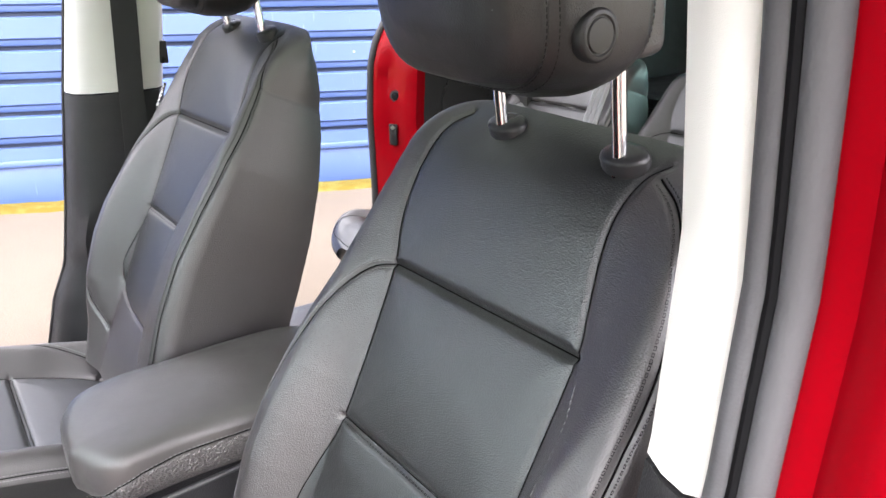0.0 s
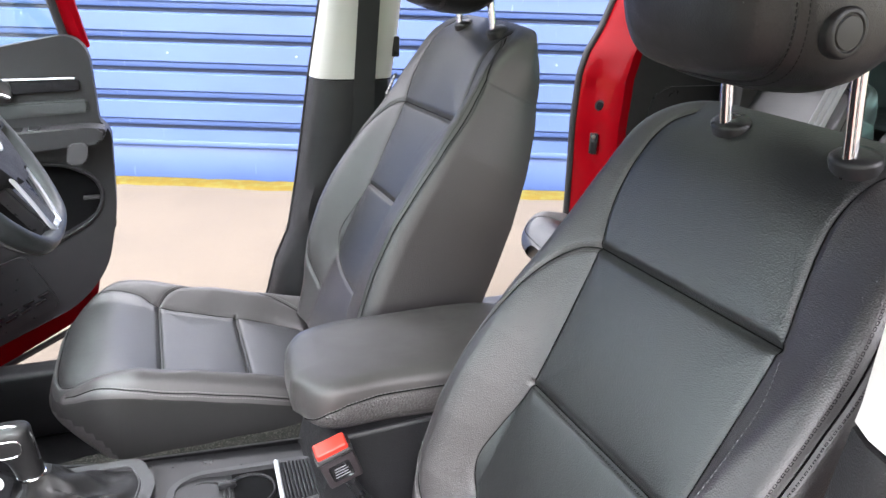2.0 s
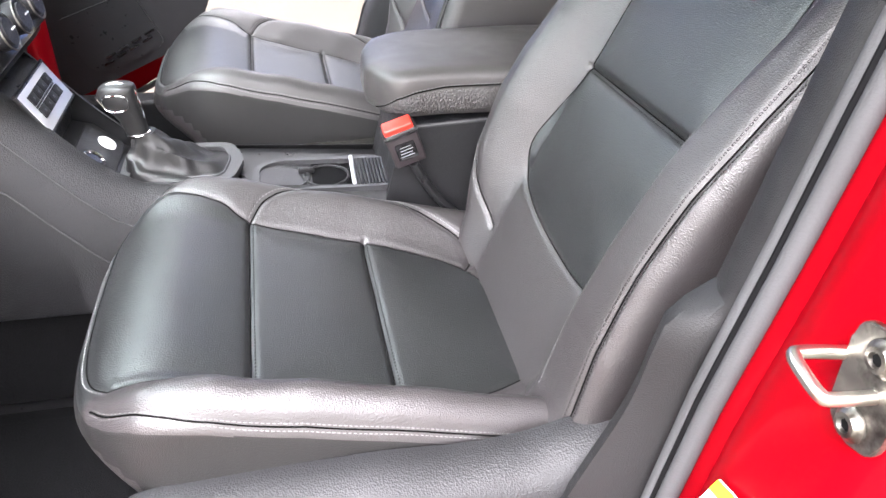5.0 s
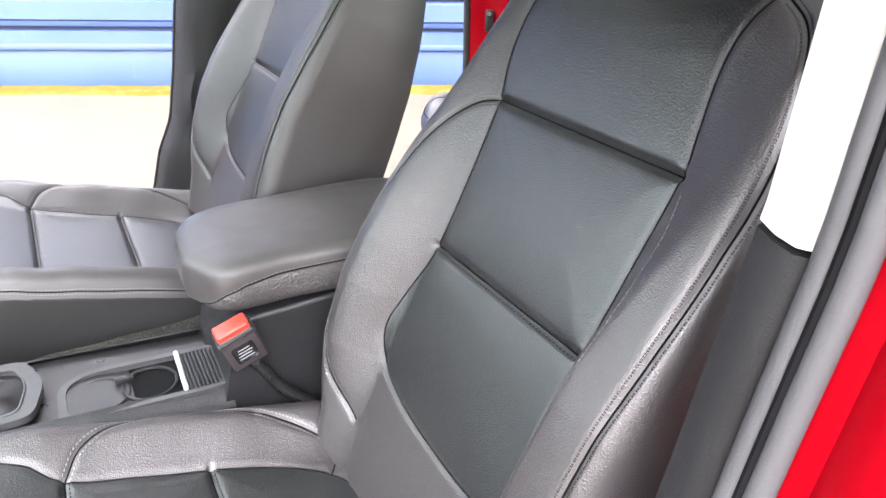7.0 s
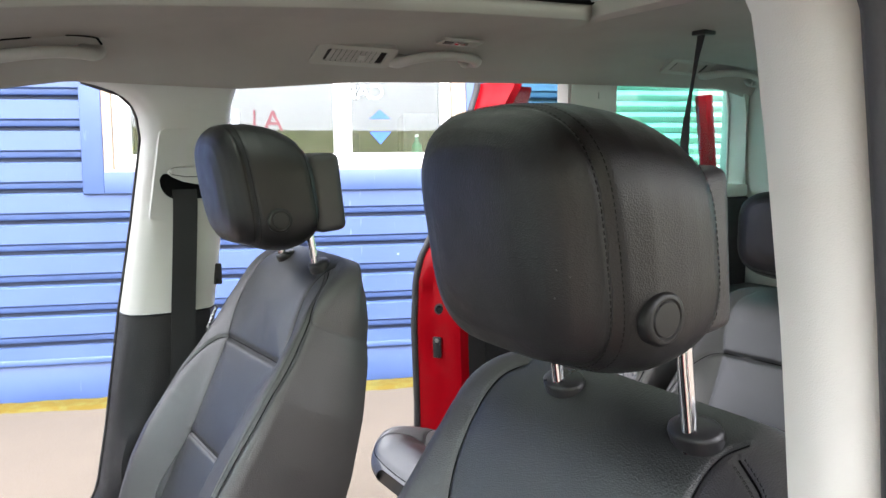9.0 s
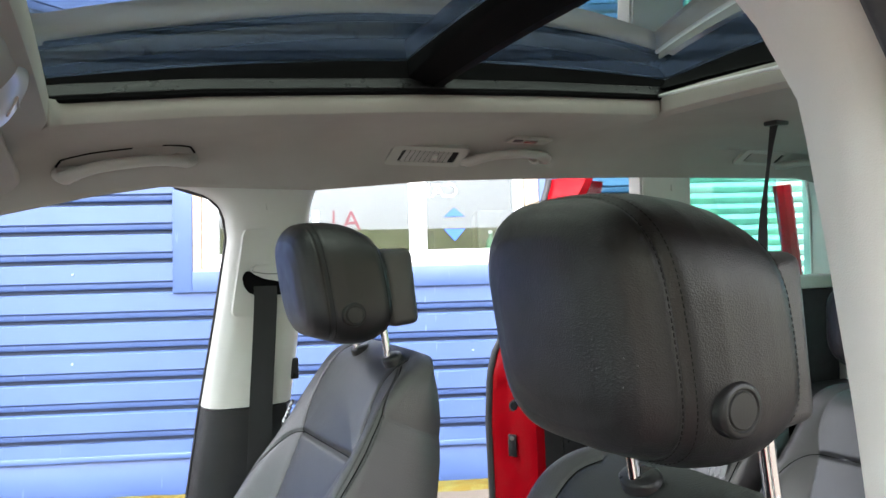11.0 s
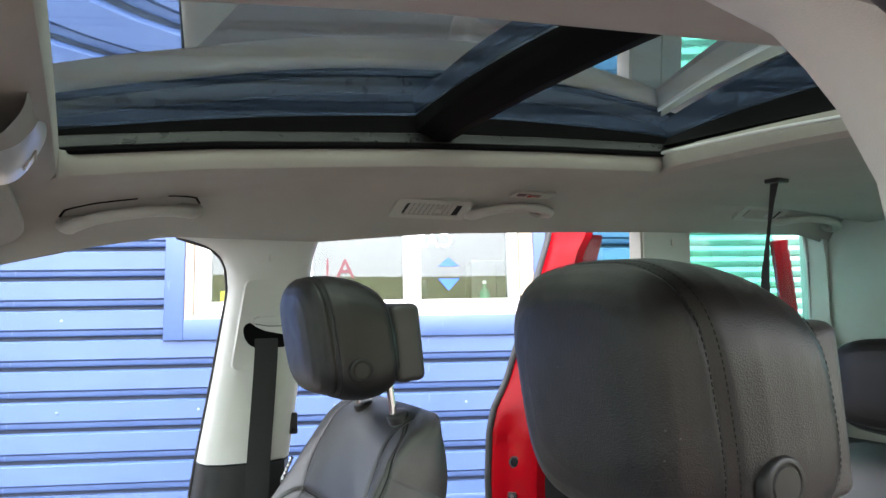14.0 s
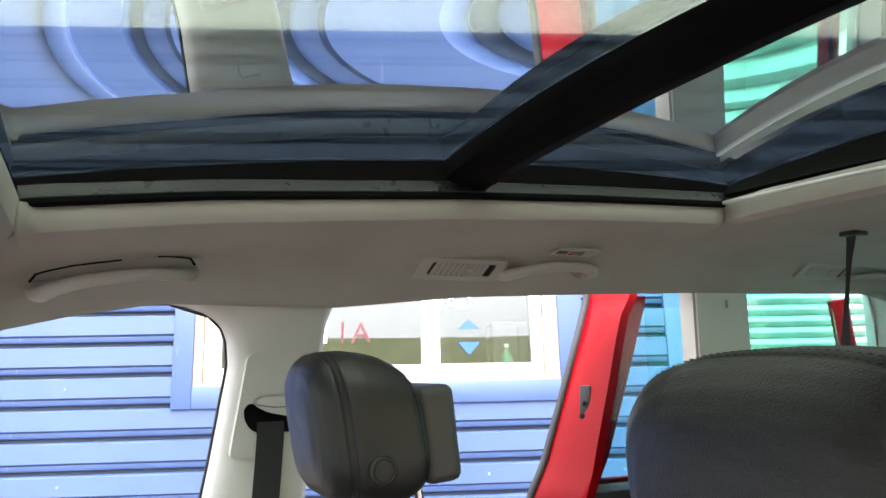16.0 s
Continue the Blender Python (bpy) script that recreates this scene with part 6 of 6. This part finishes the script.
# passenger side striker and warning sticker on the red flange
striker = part("door_striker", turned(prism(rounded([(-0.020, -0.036), (0.018, -0.036), (0.024, 0.036), (-0.020, 0.036)], 0.017, 6), -0.0028, 0.0028, "x", r=0.0012), Matrix.Translation((-0.1575, -0.786, 0.812))), ZINC, np_, "worn zinc-plated door striker")
part("striker_loop", tube(smoothed([(-0.154, -0.763, 0.818), (-0.184, -0.760, 0.820), (-0.190, -0.763, 0.820), (-0.191, -0.775, 0.818), (-0.190, -0.787, 0.816), (-0.184, -0.790, 0.815), (-0.154, -0.790, 0.812)], 5), 0.0040, 12), STEEL, striker)
for dz in (-0.023, 0.023):
    at = Matrix.Translation((-0.1605, -0.786, 0.812 + dz)) @ pose(0, 0, 0, 0, -90, 0)
    bolt = part("striker_bolt", turned(lathe([(0.0105, 0.0), (0.0105, 0.0015), (0.0082, 0.0032), (0.0070, 0.0052), (0.0045, 0.0056), (0.0038, 0.0030), (0.0, 0.0030)], 24), at), ZINC, striker, "recessed bolt head")
    part("bolt_socket", turned(disc(0.0036, 0.0008, 6), at @ Matrix.Translation((0, 0, 0.0033))), MATTEBLACK, bolt)
e1, e2 = Vector((0.02, -0.966, 0.25)).normalized(), Vector((0.11, -0.25, 0.96)).normalized()
e3 = e1.cross(e2).normalized()
SK = Matrix((e1, e2, e3)).transposed().to_4x4()
SK.translation = Vector((-0.1785, -0.733, 0.681)) + e1 * 0.032 - e2 * 0.038
out = 1 if e3.x < 0 else -1
lay = lambda a, b: (min(out * a, out * b), max(out * a, out * b))
label = part("warning_sticker", turned(box(-0.032, 0.032, -0.038, 0.038, *lay(-0.001, 0.0006)), SK), WHITE, np_, "yellow and white warning sticker with red ring")
part("yellow_band", turned(box(-0.032, 0.032, 0.024, 0.038, *lay(0.0005, 0.0010)), SK), YELLOW, label)
part("red_ring", turned(tube([(0.022 * math.cos(a), -0.004 + 0.022 * math.sin(a), out * 0.0008) for a in np.linspace(0, 2 * math.pi, 33)], 0.0016, 6, 0.4, caps=False), SK), REDPRINT, label)
part("red_bar", turned(box(-0.0014, 0.0014, -0.026, 0.018, *lay(0.0006, 0.0013)), SK), REDPRINT, label)
part("warning_triangle", turned(prism([(0.004, 0.0265), (0.014, 0.0265), (0.009, 0.0355)], *lay(0.0009, 0.0014), "z"), SK), BLACKPRINT, label)
part("print_bar", turned(box(0.002, 0.012, -0.014, -0.004, *lay(0.0006, 0.0012)), SK), BLACKPRINT, label)
# belt knob standing out between the pillar and the passenger seat
KN = Matrix.Translation((-0.075, -0.607, 0.818)) @ pose(0, 0, 0, 0, 24, 0)
knob = part("belt_guide", turned(box(-0.014, 0.012, -0.011, 0.011, -0.021, 0.019, 0.0085, 4), KN), TRIMDARK, np_, "small black belt guide knob")
part("guide_stem", tube([KN @ Vector((0.004, 0, -0.018)), KN @ Vector((0.010, 0.002, -0.034)), KN @ Vector((0.014, 0.004, -0.060))], 0.0045, 8), SATIN, knob)

# ---------------------------------------------------------------- rear seats
def rear_part(name, bm, seams, left, right, foot, along, m, parent):
    ob = part(name, bm, LEATHER_SEAT, parent)
    two_leathers(ob, seams, left, right, foot, along)
    ob.data.transform(m)
    return ob


def rear_seat(y, first=None):
    if first is not None:
        return copy_thing(first, CAR @ Matrix.Translation((0.80, y, 0.50)))
    ob = thing("rear_seat", CAR @ Matrix.Translation((0.80, y, 0.50)), "black leather second-row seat with tall backrest", "car seat", "rear seats")
    low = pose(0, 0, 0, 0, 4, 0) @ Matrix.Diagonal((0.98, 0.93, 0.85, 1))
    tall = pose(0, 0, 0, 0, -3, 0) @ Matrix.Diagonal((1.0, 0.93, 0.80, 1))
    cushion = rear_part("seat_cushion", seat_cushion(121, 110), CUSH_SEAMS, "left_edge", "right_edge", 0.0, UC, low, ob)
    for name in ("front_edge", "left_edge", "right_bolster", "left_bolster"):
        part("seam", turned(seam_line(resampled(CUSH_SEAMS[name]), cush_point, 0.0012), low), SEAM, cushion)
    back = rear_part("backrest", seat_back(121, 130), BACK_SEAMS, "left_insert", "right_insert", 0.128, UB, tall, ob)
    for name in ("top_seam", "mid_seam", "left_bolster", "right_bolster"):
        part("seam", turned(seam_line(resampled(BACK_SEAMS[name]), back_point, 0.0014), tall), SEAM, back)
    part("headrest", turned(headrest_cushion(), Matrix.Translation((0.265, 0, 0.62)) @ pose(0, 0, 0, 0, 10, 0) @ Matrix.Diagonal((1.0, 1.3, 0.95, 1))), LEATHER_HEAD, ob)
    part("seat_base", box(-0.40, 0.05, -0.18, 0.18, -0.30, -0.08, 0.02), SATIN, ob)
    return ob


rs = rear_seat(0.57)
rear_seat(0.09, rs)
rear_seat(-0.39, rs)
sb = car_thing("seat_belt", None, "pale grey rear seat belt hanging between the rear seats", "seat belt", "seat belts")
bp = [(0.84, 0.425, 0.55), (0.87, 0.405, 0.72), (0.905, 0.39, 0.87), (0.95, 0.375, 1.02)]
for k in (-1, 0, 1):
    part("webbing_band", grid([[(x, y + 0.0155 * k - 0.0072, z), (x - 0.003, y + 0.0155 * k, z), (x, y + 0.0155 * k + 0.0072, z), (x + 0.003, y + 0.0155 * k + 0.0072, z), (x + 0.002, y + 0.0155 * k, z), (x + 0.003, y + 0.0155 * k - 0.0072, z)] for x, y, z in smoothed(bp, 5)], closed=True, caps=True), WEBBING, sb)
part("webbing_core", grid([[(x + 0.001, y - 0.022, z), (x + 0.001, y + 0.022, z), (x + 0.004, y + 0.022, z), (x + 0.004, y - 0.022, z)] for x, y, z in smoothed(bp, 5)], closed=True, caps=True), GREYRUBBER, sb)
roofbelt = car_thing("seat_belt", None, "black rear seat belt hanging from the roof", "seat belt", "seat belts")
bp = [(1.05, 0.353, 1.567, 0.010, 0.3), (1.05, 0.363, 1.52, 0.006, 0.9), (1.05, 0.372, 1.47, 0.0035, 1.4), (1.05, 0.380, 1.42, 0.005, 0.5), (1.05, 0.388, 1.36, 0.010, 0.2), (1.05, 0.40, 1.15, 0.020, 0.1)]
part("webbing", grid([[(x - 0.008, y - w, z), (x - 0.009, y + w, z), (x - 0.007, y + w, z), (x - 0.006, y - w, z)] for x, y, z, w, _ in bp], closed=True, caps=True), BLACKWEB, roofbelt)
part("belt_outlet", box(1.03, 1.07, 0.335, 0.372, 1.564, 1.575, 0.003), SATIN, roofbelt)
part("shelf_panel", box(1.2, 1.78, -0.64, 0.69, 0.85, 0.88, 0.01), DARK, body, "dark load cover")


# ---------------------------------------------------------------- fittings on the headliner
def on_lining(x, y):
    """A frame on the far headliner: x along the car, y up the slope, z into the cabin."""
    far = roof_section(x)[0]
    ys_, zs_ = [p[0] for p in far[::-1]], [p[1] for p in far[::-1]]
    z0, z1 = float(np.interp(y - 0.02, ys_, zs_)), float(np.interp(y + 0.02, ys_, zs_))
    t = Vector((0, -0.04, z0 - z1)).normalized()
    n = Vector((1, 0, 0)).cross(t).normalized()
    if n.y > 0:
        n = -n
    xa = t.cross(n)
    mt = Matrix((xa, t, n)).transposed().to_4x4()
    return Matrix.Translation((x, y, float(np.interp(y, ys_, zs_)))) @ mt


def air_vent(x, y, label):
    ob = thing("air_vent", CAR @ on_lining(x, y) @ Matrix.Translation((0, 0, 0.009)), label, "air vent", "roof air vents")
    outer = rounded([(-0.098, -0.026), (0.086, -0.026), (0.098, 0.028), (-0.086, 0.028)], 0.010, 4)
    inner = rounded([(-0.070, -0.015), (0.068, -0.015), (0.074, 0.017), (-0.064, 0.017)], 0.005, 3)
    flip = Matrix(((1, 0, 0, 0), (0, 0, 1, 0), (0, 1, 0, 0), (0, 0, 0, 1)))
    part("vent_frame", turned(plate(outer, [inner], -0.014, 0.004), flip), HEADPLASTIC, ob)
    part("vent_back", box(-0.075, 0.075, -0.019, 0.019, -0.001, 0.0005), SATIN, ob)
    for k in range(10):
        a = -0.054 + 0.0115 * k
        part("slat", turned(box(-0.0012, 0.0012, -0.0165, 0.0165, -0.004, 0.004), Matrix.Translation((a, 0.001, 0.0025)) @ pose(0, 0, 0, 0, 50, -14)), HEADPLASTIC, ob)
    part("slider", box(0.006, 0.022, -0.006, 0.008, 0.004, 0.008, 0.001), HEADPLASTIC, ob)
    return ob


HEADPLASTIC = plastic("grey_beige_plastic", (0.36, 0.345, 0.315), (0.39, 0.375, 0.345), 0.45, 1500, 0.0002)
air_vent(0.315, 0.662, "beige-grey slatted air vent in the headliner")
air_vent(1.365, 0.662, "beige-grey slatted air vent near the rear pillar")


def grab_handle(x0, x1, y, dz, hook, label):
    ob = thing("grab_handle", CAR, label, "grab handle", "grab handles")
    m0, m1 = on_lining(x0, y), on_lining(x1, y)
    L = (x1 - x0)
    path = [m0 @ Vector((-0.004, -0.012, 0.006)), m0 @ Vector((0.003, -0.004, 0.022)), m0.lerp(m1, 0.08) @ Vector((0, 0.014, 0.036)), m0.lerp(m1, 0.25) @ Vector((0, 0.030, 0.044)), m0.lerp(m1, 0.5) @ Vector((0, 0.036, 0.047)), m0.lerp(m1, 0.75) @ Vector((0, 0.031, 0.044)), m0.lerp(m1, 0.92) @ Vector((0, 0.016, 0.036)), m1 @ Vector((-0.003, 0.0, 0.022)), m1 @ Vector((0.004, -0.008, 0.006))]
    pts = smoothed(path, 8)
    tp = [1.55 - 0.55 * math.sin(math.pi * i / (len(pts) - 1)) ** 0.6 for i in range(len(pts))]
    part("handle_bar", tube(pts, 0.0112, 16, 0.80, up=(0, -0.6, -0.8), taper=tp), HEADPLASTIC, ob)
    # black line laid on the lining as the shadow of the handle recess
    gap = [on_lining(x0 - 0.012 + f * (L + 0.024), y - 0.006 - 0.036 * math.sin(math.pi * f) ** 0.6) @ Vector((0, 0, 0.0035)) for f in np.linspace(0, 1, 30)]
    if not hook:
        part("recess_shade", tube(gap, 0.0022, 6), MATTEBLACK, ob, "dark line drawn for the shade in the handle recess")
    for mk, sx in ((m0, 1), (m1, -1)):
        part("handle_foot", turned(box(-0.020, 0.020, -0.013, 0.012, -0.006, 0.016, 0.007, 3), mk @ Matrix.Translation((sx * 0.006, -0.006, 0.002))), HEADPLASTIC, ob, "rounded handle foot")
    if hook:
        q = m0.lerp(m1, 0.80) @ Vector((0, -0.004, 0.010))
        part("coat_hook", tube(smoothed([q, q + Vector((0, -0.012, -0.010)), q + Vector((0.006, -0.020, -0.014)), q + Vector((0.012, -0.016, -0.004))], 4), 0.0045, 8), HEADPLASTIC, ob)
    return ob


grab_handle(-0.395, -0.185, 0.664, 0, False, "beige-grey grab handle over the driver door")
grab_handle(0.415, 0.625, 0.666, 0, True, "beige-grey grab handle with a coat hook")
grab_handle(1.45, 1.69, 0.672, 0, True, "beige-grey grab handle near the rear pillar")
lamp = thing("reading_lamp", CAR @ on_lining(0.545, 0.605) @ Matrix.Translation((0, 0, 0.007)), "small reading lamp with a clear lens in the headliner", "lamp")
part("lamp_frame", prism(rounded([(-0.055, -0.014), (0.05, -0.014), (0.06, 0.014), (-0.045, 0.014)], 0.004, 3), -0.002, 0.004, "z", r=0.001), HEADPLASTIC, lamp)
part("lens", box(-0.012, 0.022, -0.008, 0.008, 0.003, 0.0055, 0.001), CHROME, lamp, "bright clear lens")
part("lamp_switch", box(-0.040, -0.016, -0.007, 0.007, 0.003, 0.005, 0.001), GREY, lamp)

# overhead console and sun visor at the front
over = car_thing("overhead_console", None, "beige-grey overhead console with a silver edge", "overhead console")
rim_out = smoothed([(-0.421, 0.058, 1.502), (-0.414, 0.060, 1.488), (-0.4135, 0.060, 1.472), (-0.419, 0.060, 1.457), (-0.428, 0.060, 1.439), (-0.440, 0.060, 1.426), (-0.457, 0.060, 1.420), (-0.50, 0.060, 1.413), (-0.60, 0.060, 1.402)], 6)
rim_in = smoothed([(-0.418, 0.030, 1.494), (-0.418, 0.012, 1.482), (-0.4195, 0.004, 1.474), (-0.423, 0.0, 1.466), (-0.434, 0.0, 1.452), (-0.448, 0.0, 1.444), (-0.457, 0.0, 1.441), (-0.50, 0.0, 1.429), (-0.60, 0.0, 1.412)], 6)
band = [[a.lerp(b, f) + Vector((0.002, 0, -0.003)) * math.sin(math.pi * f) for f in (0, 0.1, 0.3, 0.5, 0.7, 0.9, 1)] for a, b in zip(rim_out, rim_in)]
part("silver_band", grid([[tuple(p) for p in r] for r in band]), SILVER, over, "satin silver rim band")
part("band_catch", tube([band[26][2] + Vector((0.001, 0, -0.001)), band[20][3] + Vector((0.001, 0, -0.001)), band[21][1] + Vector((0.001, 0, -0.001))], 0.0012, 6), HEADPLASTIC, over, "small lamp button outline")
part("console_shell", grid([[tuple(q + Vector((-0.003 * f, -0.17 * f, 0.006 * math.sin(4 * f) - 0.024 * f))) for f in np.linspace(0, 1, 12)] for q in rim_in]), HEADLINER, over, "beige-grey padded shell")
part("console_side", grid([[tuple(q), tuple(q + Vector((-0.003, 0.004, 0.004))), tuple(q + Vector((-0.012, 0.012, 0.055)))] for q in rim_out]), HEADPLASTIC, over)
# dust specks on the passenger headrest
for q in ((-0.076, -0.338, 1.2545), (-0.0715, -0.4385, 1.2235), (-0.067, -0.446, 1.2195), (-0.0705, -0.4360, 1.2052)):
    part("dust_speck", turned(disc(0.0006, 0.0006, 8), Matrix.Translation(Vector(q) - NEAR_SEAT) @ pose(0, 0, 0, 0, -78, 25)), GREYRUBBER, seat)
visor = car_thing("sun_visor", None, "beige-grey fabric sun visor folded up", "sun visor", "sun visors")
edge = smoothed([(-0.62, 0.33, 1.446), (-0.538, 0.33, 1.455), (-0.488, 0.33, 1.457), (-0.465, 0.338, 1.457), (-0.461, 0.42, 1.444), (-0.457, 0.50, 1.432), (-0.455, 0.545, 1.422), (-0.459, 0.575, 1.415), (-0.477, 0.60, 1.404), (-0.514, 0.61, 1.392), (-0.576, 0.615, 1.373), (-0.64, 0.615, 1.36)], 5)
mid = Vector((-0.55, 0.47, 1.414))
part("visor_pad", grid([[tuple(mid.lerp(p, k) + Vector((0, 0, h))) for p in edge] for k, h in ((0.05, -0.003), (0.6, -0.002), (0.93, -0.001), (0.985, 0.001), (1.0, 0.004), (1.0, 0.012), (0.97, 0.018))], closed=True, caps=True), HEADLINER, visor)
